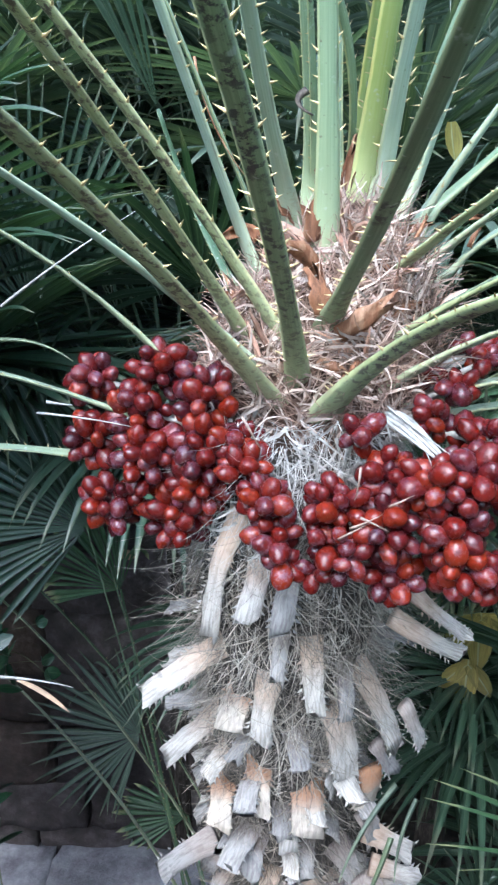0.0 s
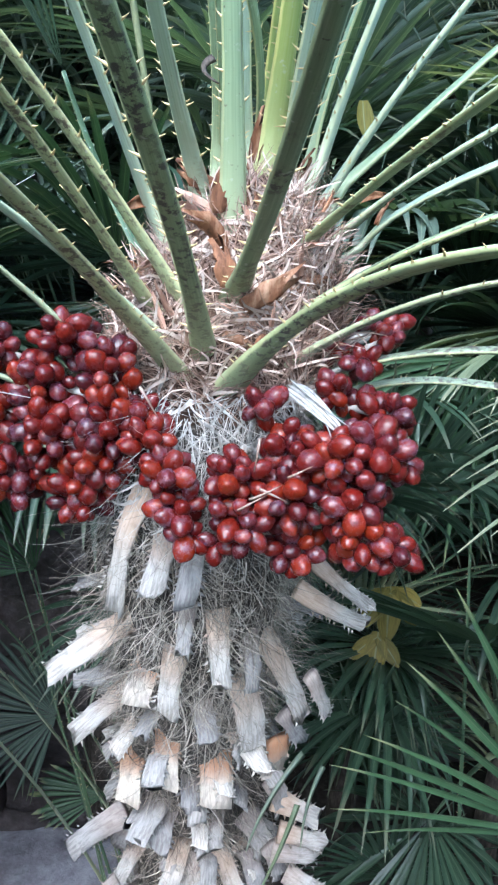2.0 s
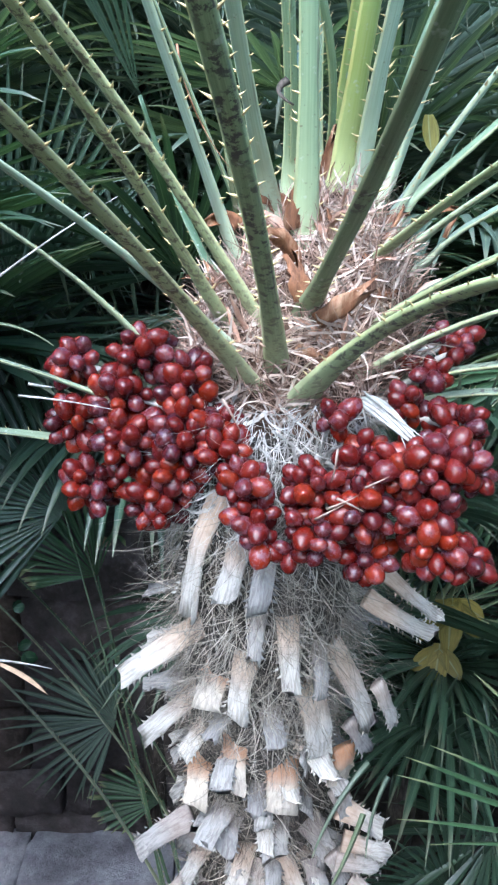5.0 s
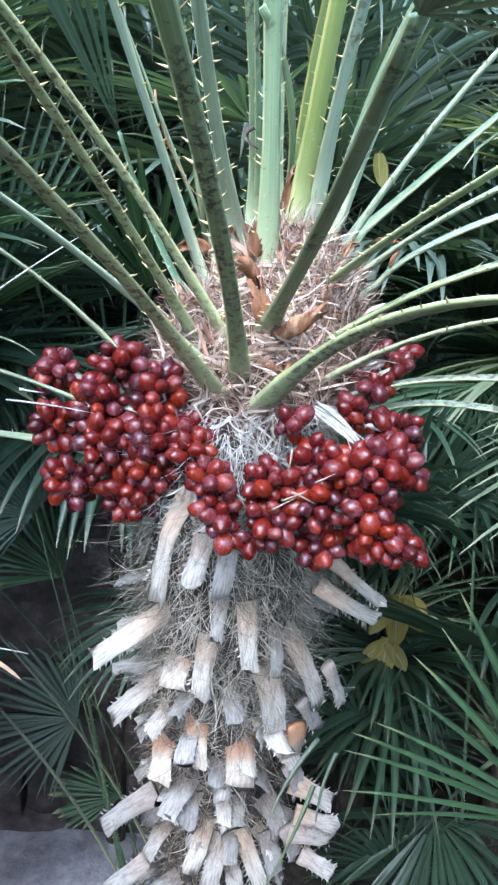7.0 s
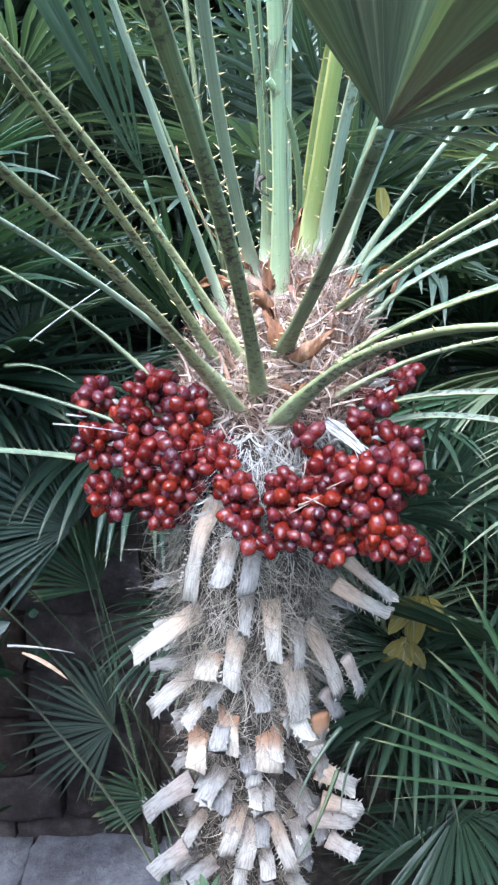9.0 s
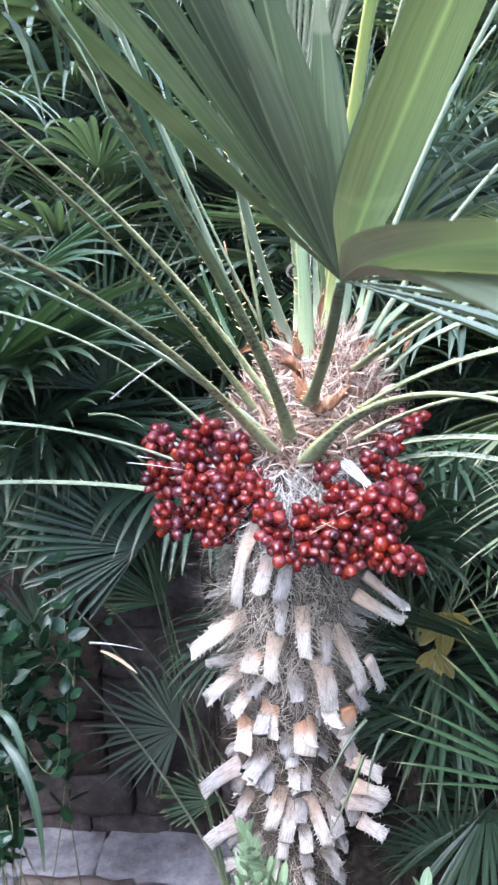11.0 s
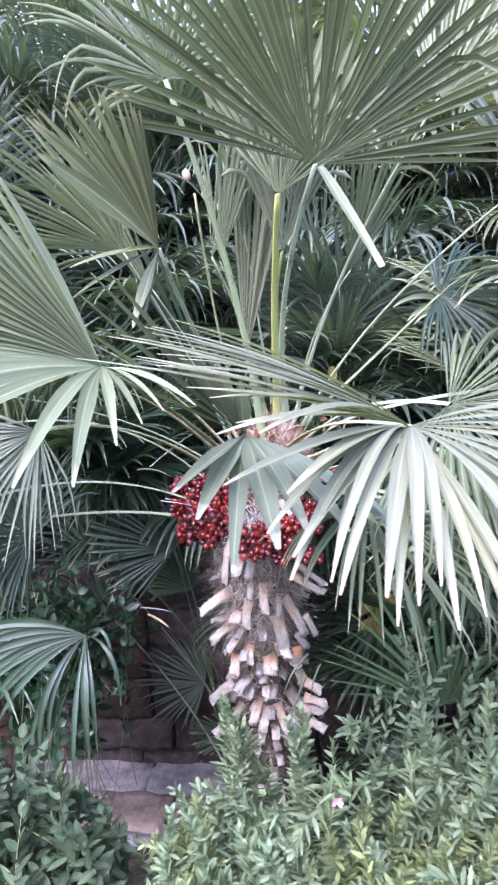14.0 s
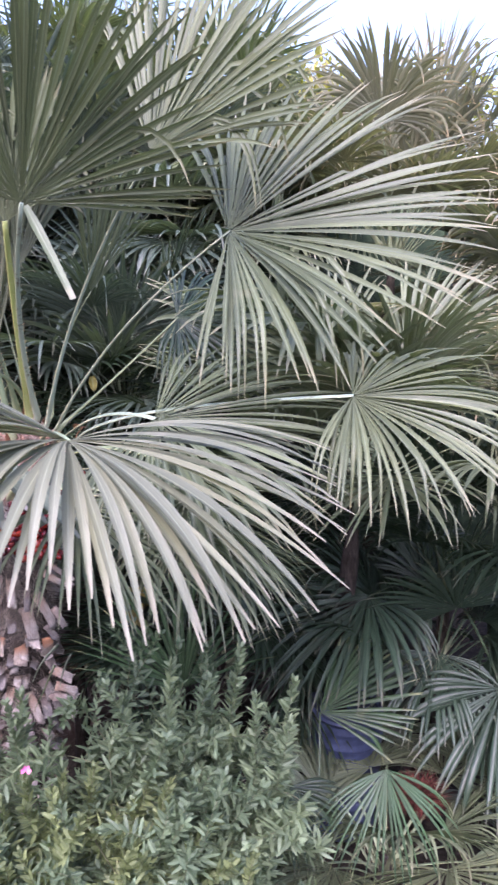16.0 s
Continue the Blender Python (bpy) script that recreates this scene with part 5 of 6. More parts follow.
# ---------------------------------------------------------------- neighbouring palms
def wild_palm(x, y, crown, count, R, seed, label, mat, pet, spread=(0.1, 1.35), reach=(0.45, 0.8), trunk_r=0.035, front=-9.0, clear=None):
    """A neighbouring fan palm: a shaggy trunk and leaves that rise and spread from its crown."""
    rng = np.random.default_rng(seed)
    top = empty("fan_palm", (x, y, 0), label, "palm tree", "neighbouring fan palms")
    rings = []
    for z in np.linspace(-0.55, crown, 16):
        tr = trunk_r * (1 - 0.8 * max(0.0, (z - crown + 0.3) / 0.3))
        rings.append([(math.cos(a) * tr * rng.uniform(0.85, 1.2), math.sin(a) * tr * rng.uniform(0.85, 1.2), z) for a in np.linspace(0, 5.9, 16)])
    v, f, uv = tube(rings)
    part("trunk", mesh_of("trunk", v, f, [M_CORE], uv), top, (x, y, 0))
    for i in range(count):
        ang = i * 2.39996 + rng.uniform(-0.3, 0.3)
        lift = rng.uniform(*spread)
        rad = np.array((math.cos(ang), math.sin(ang), 0))
        d = unit(rad * math.cos(lift) + UP * math.sin(lift))
        L = rng.uniform(*reach)
        base = np.array((x, y, crown)) + rad * 0.04 - UP * rng.uniform(0, 0.1)
        hub = base + d * L
        mid = base + d * L * 0.5 + UP * 0.06 * L
        a = unit(d + np.array((0, 0, -0.35)) + rng.normal(size=3) * 0.15)
        if hub[1] + min(0.0, a[1]) * R < front or (clear and clear(*(hub + a * R * 0.6))):
            continue
        add_leaf(top, base, mid, hub, 0.015, pet, a, None, R * rng.uniform(0.8, 1.15), rng.uniform(170, 250), 34, rng.uniform(0.38, 0.55),
                 rng.uniform(0.3, 1.2), mat=mat, seed=seed * 100 + i, slim=0.9)
    return top


# most of these palms carry leaf colours darkened to stand for shade
DEEP = "fan palm with green leaves in the shade"
SHADED = "fan palm with grey-green leaves darkened for half shade"
wild_palm(1.45, 1.25, 1.5, 36, 0.5, 31, "tall fan palm with grey-green leaves beside the fruiting palm", M_LEAF, M_PET, front=0.2)
wild_palm(-0.95, 1.35, 1.2, 44, 0.48, 32, DEEP, M_LEAF_SHADE, M_PET_SHADE, (-0.3, 1.3), front=0.85, clear=lambda x, y, z: x > -0.5 and z < 1.35)
wild_palm(0.55, 1.6, 0.9, 36, 0.45, 39, DEEP, M_LEAF_SHADE, M_PET_SHADE, (-0.3, 1.3), (0.3, 0.65), front=1.2)
wild_palm(0.95, 1.6, 0.55, 30, 0.45, 50, DEEP, M_LEAF_SHADE, M_PET_SHADE, (-0.2, 1.3), (0.25, 0.6), front=1.1)
wild_palm(0.3, 1.75, 0.45, 26, 0.4, 52, DEEP, M_LEAF_SHADE, M_PET_SHADE, (0.0, 1.2), (0.25, 0.55), front=1.2, clear=lambda x, y, z: x < 0.1)
wild_palm(2.9, 3.0, 2.2, 36, 0.55, 53, "fan palm with yellow-green leaves", M_LEAF_YELLOW, M_PET)
wild_palm(-1.4, 3.2, 3.0, 36, 0.6, 56, "tall fan palm with grey-green leaves against the sky", M_LEAF, M_PET)
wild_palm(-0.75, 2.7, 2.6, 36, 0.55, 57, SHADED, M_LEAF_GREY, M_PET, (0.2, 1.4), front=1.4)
wild_palm(1.85, 1.3, 0.7, 34, 0.42, 58, DEEP, M_LEAF_SHADE, M_PET_SHADE, (-0.2, 1.3), (0.25, 0.6), front=0.7, clear=lambda x, y, z: x < 1.75 and y < 1.3 and z < 0.85)
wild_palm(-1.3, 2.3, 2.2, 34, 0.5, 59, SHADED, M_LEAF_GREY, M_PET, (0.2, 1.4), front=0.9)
wild_palm(0.9, 3.7, 2.95, 36, 0.6, 54, "tall fan palm with grey-green leaves against the sky", M_LEAF, M_PET)
wild_palm(-0.2, 3.8, 3.0, 36, 0.6, 55, "tall fan palm with grey-green leaves against the sky", M_LEAF, M_PET)
wild_palm(-0.15, 2.15, 1.25, 44, 0.48, 33, DEEP, M_LEAF_SHADE, M_PET_SHADE, (0.0, 1.4), front=1.2)
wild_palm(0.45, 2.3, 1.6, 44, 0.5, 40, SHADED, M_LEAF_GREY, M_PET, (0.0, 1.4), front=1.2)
wild_palm(1.1, 2.2, 1.2, 40, 0.5, 41, DEEP, M_LEAF_SHADE, M_PET_SHADE, (-0.2, 1.4), front=1.2)
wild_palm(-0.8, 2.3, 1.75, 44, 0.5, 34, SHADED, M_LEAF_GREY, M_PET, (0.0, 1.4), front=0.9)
wild_palm(-1.6, 2.0, 1.6, 40, 0.5, 42, DEEP, M_LEAF_SHADE, M_PET_SHADE, (0.0, 1.4), front=0.7)
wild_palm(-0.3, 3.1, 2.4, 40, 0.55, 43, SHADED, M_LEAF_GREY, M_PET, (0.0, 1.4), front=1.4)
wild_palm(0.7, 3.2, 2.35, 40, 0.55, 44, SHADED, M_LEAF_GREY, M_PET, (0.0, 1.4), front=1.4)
wild_palm(1.9, 2.7, 2.5, 38, 0.5, 35, "tall fan palm with yellowing leaf tips", M_LEAF_YELLOW, M_PET, (0.5, 1.45))
wild_palm(2.5, 1.4, 1.9, 34, 0.5, 36, "fan palm with yellow-green leaves", M_LEAF_YELLOW, M_PET)
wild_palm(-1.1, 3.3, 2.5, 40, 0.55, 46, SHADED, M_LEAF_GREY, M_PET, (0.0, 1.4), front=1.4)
wild_palm(-2.0, 2.9, 2.4, 40, 0.55, 47, DEEP, M_LEAF_SHADE, M_PET_SHADE, (0.0, 1.4), front=1.2)
wild_palm(0.2, 3.6, 2.6, 40, 0.55, 48, DEEP, M_LEAF, M_PET, (0.0, 1.4), front=1.4)
wild_palm(1.2, 3.5, 2.55, 40, 0.55, 49, DEEP, M_LEAF, M_PET, (0.0, 1.4), front=1.4)
wild_palm(2.0, 1.6, 1.0, 36, 0.5, 45, DEEP, M_LEAF_SHADE, M_PET_SHADE, (-0.3, 1.3))
wild_palm(1.55, 0.75, 0.25, 22, 0.4, 37, "low young fan palm with a reddish fibrous heart", M_LEAF, M_PET, (0.2, 1.0), (0.25, 0.5), trunk_r=0.07)
low = empty("fan_palm", (0.02, 1.65, -0.4), "small fan palm with green and shade-darkened fans at the wall", "palm tree", "neighbouring fan palms")
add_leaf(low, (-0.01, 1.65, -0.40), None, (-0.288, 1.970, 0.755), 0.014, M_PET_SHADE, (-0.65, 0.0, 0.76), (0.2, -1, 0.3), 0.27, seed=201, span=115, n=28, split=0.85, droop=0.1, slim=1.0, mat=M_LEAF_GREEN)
add_leaf(low, (0.01, 1.66, -0.40), None, (-0.254, 1.516, 1.140), 0.012, M_PET_SHADE, (-0.8, -0.1, 0.6), (0.1, -1, 0.3), 0.38, seed=202, span=175, n=36, split=0.7, droop=0.15, slim=0.95, mat=M_LEAF_SHADE)
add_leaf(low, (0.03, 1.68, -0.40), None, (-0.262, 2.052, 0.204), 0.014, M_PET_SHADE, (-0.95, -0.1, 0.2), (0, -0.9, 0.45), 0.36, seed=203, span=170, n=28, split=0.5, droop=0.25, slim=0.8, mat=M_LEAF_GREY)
add_leaf(low, (0.03, 1.750, -0.08), (-0.103, 1.750, 0.208), (-0.641, 1.650, 1.028), 0.017, M_PET_LOW, (-0.3, -0.1, 1), (0.1, -1, 0.3), 0.32, seed=221, span=190, n=28, split=0.5, droop=0.25, slim=0.9, mat=M_LEAF_SHADE)
add_leaf(low, (0.05, 1.755, 0.02), (-0.064, 1.750, 0.301), (-0.640, 1.690, 1.110), 0.016, M_PET_SHADE, (-0.6, -0.1, 0.8), (0.1, -1, 0.3), 0.32, seed=222, span=170, n=26, split=0.5, droop=0.3, slim=0.9, mat=M_LEAF_SHADE)
add_leaf(low, (-0.03, 1.740, -0.25), (-0.106, 1.750, -0.081), (-0.620, 1.690, 0.750), 0.016, M_PET_LOW, (-0.9, -0.1, 0.4), (0.1, -1, 0.3), 0.3, seed=223, span=170, n=26, split=0.5, droop=0.3, slim=0.9, mat=M_LEAF_SHADE)
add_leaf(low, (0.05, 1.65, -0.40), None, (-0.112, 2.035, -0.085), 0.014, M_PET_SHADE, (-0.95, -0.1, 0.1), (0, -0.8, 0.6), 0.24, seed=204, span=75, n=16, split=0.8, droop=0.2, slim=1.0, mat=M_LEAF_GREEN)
add_leaf(low, (0.07, 1.66, -0.40), None, (-0.363, 1.600, 1.571), 0.012, M_PET_SHADE, (-0.2, -0.1, 1), (0.1, -1, 0.1), 0.50, seed=205, span=150, droop=0.2, mat=M_LEAF_SHADE)
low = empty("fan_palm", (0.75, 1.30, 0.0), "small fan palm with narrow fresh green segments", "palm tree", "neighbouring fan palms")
add_leaf(low, (0.72, 1.30, 0.02), None, (0.530, 1.430, 0.621), 0.012, M_PET_SHADE, (-0.1, -0.3, 0.9), (-0.1, -1, 0.2), 0.30, seed=207, span=260, split=0.4, droop=0.4, slim=0.9, mat=M_LEAF_SHADE)
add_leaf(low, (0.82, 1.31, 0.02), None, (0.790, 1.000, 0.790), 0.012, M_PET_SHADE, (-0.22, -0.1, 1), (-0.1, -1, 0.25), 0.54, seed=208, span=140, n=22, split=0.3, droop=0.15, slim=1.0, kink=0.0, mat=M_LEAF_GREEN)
add_leaf(low, (0.76, 1.33, 0.02), None, (0.632, 1.400, 0.273), 0.012, M_PET_SHADE, (0.1, -0.2, 0.9), (0, -1, 0.3), 0.30, seed=209, span=240, split=0.45, droop=0.3, mat=M_LEAF_SHADE)
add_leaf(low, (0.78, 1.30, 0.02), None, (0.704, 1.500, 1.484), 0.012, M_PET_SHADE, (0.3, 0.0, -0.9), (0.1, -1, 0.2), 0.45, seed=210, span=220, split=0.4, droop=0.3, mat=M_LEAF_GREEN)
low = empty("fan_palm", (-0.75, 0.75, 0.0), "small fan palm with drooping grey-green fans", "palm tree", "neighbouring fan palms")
# grey-green fans, their colour taken down for the heavy shade here
add_leaf(low, (-0.78, 0.75, 0.02), None, (-0.252, 0.450, 1.302), 0.012, M_PET_SHADE, (-0.2, -0.8, -0.1), (0.3, -0.9, 0.25), 0.32, seed=212, mat=M_LEAF_SHADE, tips=[*sweep([(-0.32, -0.06, 0.03, 0.04, 0.02), (-0.33, -0.08, -0.05, 0.04, 0.022), (-0.3, -0.1, -0.14, 0.04, 0.022), (-0.24, -0.12, -0.22, 0.05, 0.02)], 11), (-0.1, -0.14, -0.29, 0.09, 0.022), (-0.085, -0.13, -0.27, 0.09, 0.014), (-0.14, -0.15, -0.31, 0.08, 0.016), (0.035, -0.13, -0.3, 0.1, 0.018), (0.05, -0.12, -0.27, 0.1, 0.012), (0.0, -0.16, -0.36, 0.09, 0.014), (0.11, -0.08, -0.17, 0.09, 0.014), (0.1, -0.06, -0.1, 0.08, 0.012)])
add_leaf(low, (-0.76, 0.77, 0.02), None, (-0.602, 0.500, 1.171), 0.012, M_PET_SHADE, (0.5, -0.6, 0.1), (0, -0.5, 0.9), 0.32, seed=213, span=180, n=14, split=0.3, droop=1.6, kink=0.4, slim=0.8, mat=M_LEAF_SHADE)
add_leaf(low, (-0.74, 0.78, 0.02), None, (-0.491, 0.700, 1.497), 0.012, M_PET_SHADE, (-0.5, -0.3, 0.4), (0, -0.8, 0.6), 0.36, seed=214, span=220, droop=0.8, mat=M_LEAF_SHADE)
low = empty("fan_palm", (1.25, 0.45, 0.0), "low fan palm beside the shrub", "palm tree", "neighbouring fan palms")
add_leaf(low, (1.22, 0.45, 0.02), None, (1.127, 0.500, 0.739), 0.012, M_PET_SHADE, (-0.1, -0.2, -0.3), (0, -0.9, 0.5), 0.26, seed=216, span=260, split=0.45, droop=0.8, mat=M_LEAF_SHADE)
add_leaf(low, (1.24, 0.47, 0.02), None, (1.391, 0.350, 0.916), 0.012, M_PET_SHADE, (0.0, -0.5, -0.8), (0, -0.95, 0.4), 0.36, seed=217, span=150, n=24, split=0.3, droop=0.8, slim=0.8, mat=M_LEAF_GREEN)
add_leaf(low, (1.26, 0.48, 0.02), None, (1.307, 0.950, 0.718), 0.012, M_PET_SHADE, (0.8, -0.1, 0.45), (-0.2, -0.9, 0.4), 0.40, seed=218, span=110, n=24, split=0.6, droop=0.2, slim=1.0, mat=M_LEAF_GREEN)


# ---------------------------------------------------------------- shrubs, vine and small things
def shoot(stem, leaves, base, tip, rng, leaf_len, leaf_w, gap, whorl, spread=0.9, wild=0.1):
    """A leafy shoot: a thin stem and leaves in pairs or whorls up to its tip."""
    pts, tan = bezier(base, (np.asarray(base) + tip) / 2 + rng.normal(size=3) * (0.07, 0.07, 0.03), tip, 12)
    sv, sf, su = stem
    rings = [[p + 0.0022 * (1 - 0.6 * k / 11) * (np.array((math.cos(x), math.sin(x), 0))) for x in (0, 2.1, 4.2)] for k, p in enumerate(pts)]
    v, f, uv = tube(rings)
    o = len(sv)
    sv += v
    su += uv
    sf += [tuple(i + o for i in q) for q in f]
    length = np.linalg.norm(np.diff(pts, axis=0), axis=1).sum()
    start = 0.35 if length > 0.35 else 0.1
    count = int(length * (1 - start) / gap)
    for i in range(count):
        t = start + (1 - start) * i / max(1, count - 1)
        k = min(10, int(t * 11))
        p = pts[k] + (pts[k + 1] - pts[k]) * (t * 11 - k)
        tg = tan[k]
        x = unit(np.cross(tg, (0.2, 1, 0.1)))
        y = np.cross(tg, x)
        for j in range(whorl):
            a = 2 * math.pi * j / whorl + i * 1.4 + rng.uniform(-0.3, 0.3)
            rad = x * math.cos(a) + y * math.sin(a)
            up = 0.35 + 1.1 * max(0, t - 0.82) / 0.18
            d = unit(rad * spread + tg * up + rng.normal(size=3) * wild)
            L = leaf_len * rng.uniform(0.75, 1.15) * (1 - 0.45 * max(0, t - 0.85) / 0.15)
            leaf_ribbon(*leaves, p, d, tg + rng.normal(size=3) * (0.2 + wild), L, leaf_w * rng.uniform(0.8, 1.2), rng.uniform(-0.1, 0.5))


def shrub(name, at, tips, label, category, seed, mat, leaf_len, leaf_w, gap, whorl, foot=0.25, laterals=0, wild=0.1):
    rng = np.random.default_rng(seed)
    top = empty(name, at, label, category)
    at = np.array(at, float)
    stem, leaves = ([], [], []), ([], [], [])
    for tip in tips:
        tip = np.asarray(tip, float)
        base = at + (tip - at) * (1, 1, 0) * foot + np.array((rng.normal() * 0.03, rng.normal() * 0.03, 0.05))
        shoot(stem, leaves, base - at, tip - at, rng, leaf_len, leaf_w, gap, whorl, 0.9, wild)
        for _ in range(laterals):
            f = rng.uniform(0.55, 0.85)
            p = base + (tip - base) * f
            q = p + np.array((rng.normal() * 0.12, rng.normal() * 0.1, rng.uniform(-0.01, 0.12)))
            shoot(stem, leaves, p - at, q - at, rng, leaf_len * 0.9, leaf_w, gap, whorl, 0.9, wild)
    part("stem", mesh_of("stem", stem[0], stem[1], [M_STEM], stem[2]), top, at)
    tagged(part("foliage", mesh_of("foliage", leaves[0], leaves[1], [mat], leaves[2]), top, at), kind="stuff")
    return top


def spread_tips(rng, count, x0, x1, y0, y1, z_of):
    tips = []
    for _ in range(count):
        x, y = rng.uniform(x0, x1), rng.uniform(y0, y1)
        tips.append((x, y, z_of(x, y) * rng.uniform(0.86, 1.03)))
    return tips


def dry_fruit_stalk(at):
    """An old flower stalk that still carries a few pale dry fruits."""
    at = np.asarray(at, float)
    pts, tan = bezier((0.1, 0.12, -0.75), (0.03, 0.05, -0.3), (0, 0, 0), 10)
    v, f, uv = tube([[p + 0.004 * np.array((math.cos(x), math.sin(x), 0)) for x in np.linspace(0, 5, 6)] for p in pts])
    stalk = part("flower_stalk", mesh_of("flower_stalk", v, f, [M_STEM], uv), palm, at, "old flower stalk with pale dry fruits")
    for k, (x, z, r) in enumerate(((-0.02, 0.05, 0.014), (0.03, 0.03, 0.012), (0.035, -0.005, 0.014), (0.075, -0.045, 0.01))):
        me = BERRIES[k].copy()
        me.materials[0] = M_NUT
        placed("dry_fruit", me, stalk, Matrix.Translation(at + np.array((x, -0.01, z))) @ Matrix.Diagonal((2 * r, 2 * r, 2 * r, 1)))


def dry_strand(p0, p1, p2, w, mat, label):
    """A thin leaf strip caught among the stalks."""
    pts, tan = bezier(p0, p1, p2, 14)
    o = pts[0]
    rings = []
    for k, (p, t) in enumerate(zip(pts, tan)):
        s = unit(np.cross(t, (0.2, -1, 0.3))) * w * (1 - 0.8 * k / 13)
        n = unit(np.cross(s, t)) * w * 0.25
        rings.append([p - o + s, p - o + n, p - o - s, p - o - n])
    v, f, uv = tube(rings)
    return tagged(part("leaf_strip", mesh_of("leaf_strip", v, f, [mat], uv), None, tuple(o)), label, "leaf strip")


def barrel(x, y, h, r):
    """A ribbed blue plastic barrel with a rolled rim and a recessed lid."""
    top = empty("barrel", (x, y, 0.0), "dark blue ribbed plastic barrel behind the fans", "barrel")
    rings = []
    for k in range(49):
        t = k / 48
        rr = r * (0.93 + 0.07 * math.sin(math.pi * t)) + (0.009 if k % 6 in (2, 3) else 0.0)
        rings.append([(rr * math.cos(a), rr * math.sin(a), t * h) for a in np.linspace(0, 2 * math.pi, 33)[:-1]])
    v, f, uv = tube(rings)
    part("body", mesh_of("body", v, f, [M_BLUE], uv), top, (x, y, 0))
    rim = [[((r * 0.93 + 0.012 * math.cos(q)) * math.cos(a), (r * 0.93 + 0.012 * math.cos(q)) * math.sin(a), h + 0.012 * math.sin(q)) for a in np.linspace(0, 2 * math.pi, 33)[:-1]] for q in np.linspace(0, 2 * math.pi, 9)]
    v, f, uv = tube(rim, False)
    part("rim", mesh_of("rim", v, f, [M_BLUE], uv), top, (x, y, 0))


def fibrous_heart(x, y, z, r):
    """The reddish torn heart of a young palm."""
    rng = np.random.default_rng(3)
    verts, faces = [], []
    for i in range(500):
        ang, el = rng.uniform(0, 6.283), rng.uniform(-1.2, 1.1)
        d = np.array((math.cos(ang) * math.cos(el), math.sin(ang) * math.cos(el), math.sin(el)))
        p = d * r * rng.uniform(0.3, 0.8)
        s = unit(np.cross(d, UP + rng.normal(size=3) * 0.3)) * rng.uniform(0.0015, 0.004)
        o = len(verts)
        for k in range(4):
            verts += [tuple(p - s * (1 - 0.3 * k)), tuple(p + s * (1 - 0.3 * k))]
            d = unit(d + rng.normal(size=3) * 0.25)
            p = p + d * 0.028 * np.array((1.3, 1.0, 0.8))
        faces += [(o + 2 * k, o + 2 * k + 1, o + 2 * k + 3, o + 2 * k + 2) for k in range(3)]
    return tagged(part("palm_heart", mesh_of("palm_heart", verts, faces, [M_RED]), None, (x, y, z)), "reddish brown fibrous heart of a young palm", "palm heart")


def broad_tree(x, y, h, R, seed):
    """A far broad-leaved tree: tapered trunk, limbs and a loose crown of small leaves."""
    rng = np.random.default_rng(seed)
    top = empty("tree", (x, y, 0), "yellow-green broad-leaved tree far behind the palms", "tree", "far trees")
    tv, tf, tu = [], [], []
    lv, lf, lu = [], [], []

    def limb(p0, p2, r0, r1):
        pts, tan = bezier(p0, (np.asarray(p0) + p2) / 2 + rng.normal(size=3) * 0.08, p2, 8)
        v, f, u = tube([[q + (r0 + (r1 - r0) * k / 7) * np.array((math.cos(b), math.sin(b), 0)) for b in np.linspace(0, 5.2, 7)] for k, q in enumerate(pts)])
        o = len(tv)
        tv.extend(v)
        tu.extend(u)
        tf.extend(tuple(i + o for i in g) for g in f)

    limb((0, 0, -0.1), np.array((0.1, 0, h * 0.75)), 0.12, 0.05)
    for _ in range(26):
        d = unit(rng.normal(size=3))
        c = np.array((0, 0, h - R * 0.4)) + d * R * rng.uniform(0.4, 1.0) * (1, 1, 0.8)
        limb((0.05, 0, h * rng.uniform(0.4, 0.72)), c, 0.03, 0.008)
        for _ in range(70):
            q = c + rng.normal(size=3) * R * 0.2
            leaf_ribbon(lv, lf, lu, q, unit(rng.normal(size=3)), unit(rng.normal(size=3) + UP), rng.uniform(0.07, 0.12), 0.05, 0.3, 3)
    part("trunk", mesh_of("trunk", tv, tf, [M_CORE], tu), top, (x, y, 0))
    tagged(part("crown", mesh_of("crown", lv, lf, [M_FAR], lu), top, (x, y, 0)), kind="stuff")


rng = np.random.default_rng(77)
front_tips = spread_tips(rng, 62, -0.02, 1.0, -0.15, 0.36, lambda x, y: 1.17 + 0.07 * math.sin(7 * x + 1.2) + 0.05 * math.sin(19 * x + 9 * y) - 0.3 * max(0, 0.3 - x) / 0.3)
shrub("shrub", (0.5, 0.1, 0.0), front_tips, "dense silver-green shrub with narrow leaves", "shrub", 5, M_SHRUB, 0.05, 0.0098, 0.0125, 4, 0.25, 5, 0.42)
yel_tips = spread_tips(rng, 44, 0.05, 0.95, -0.2, 0.15, lambda x, y: 1.06 + 0.07 * math.exp(-((x - 0.6) / 0.15) ** 2) + 0.11 * math.exp(-((x - 0.8) / 0.1) ** 2))
shrub("shrub", (0.6, -0.05, 0.0), yel_tips, "yellow-green shrub shoots among silver-green ones", "shrub", 6, M_SHRUB_YEL, 0.046, 0.0098, 0.0125, 4, 0.2, 4, 0.3)
dark_tips = spread_tips(rng, 70, -0.85, -0.12, -0.05, 0.42, lambda x, y: 1.27 - 0.82 * y - 0.9 * max(0.0, x + 0.25))
shrub("shrub", (-0.6, 0.35, 0.0), dark_tips, "green shrub with rows of oval leaves in the shade", "shrub", 7, M_SHRUB_DEEP, 0.055, 0.02, 0.022, 2, 0.5, 1, 0.15)
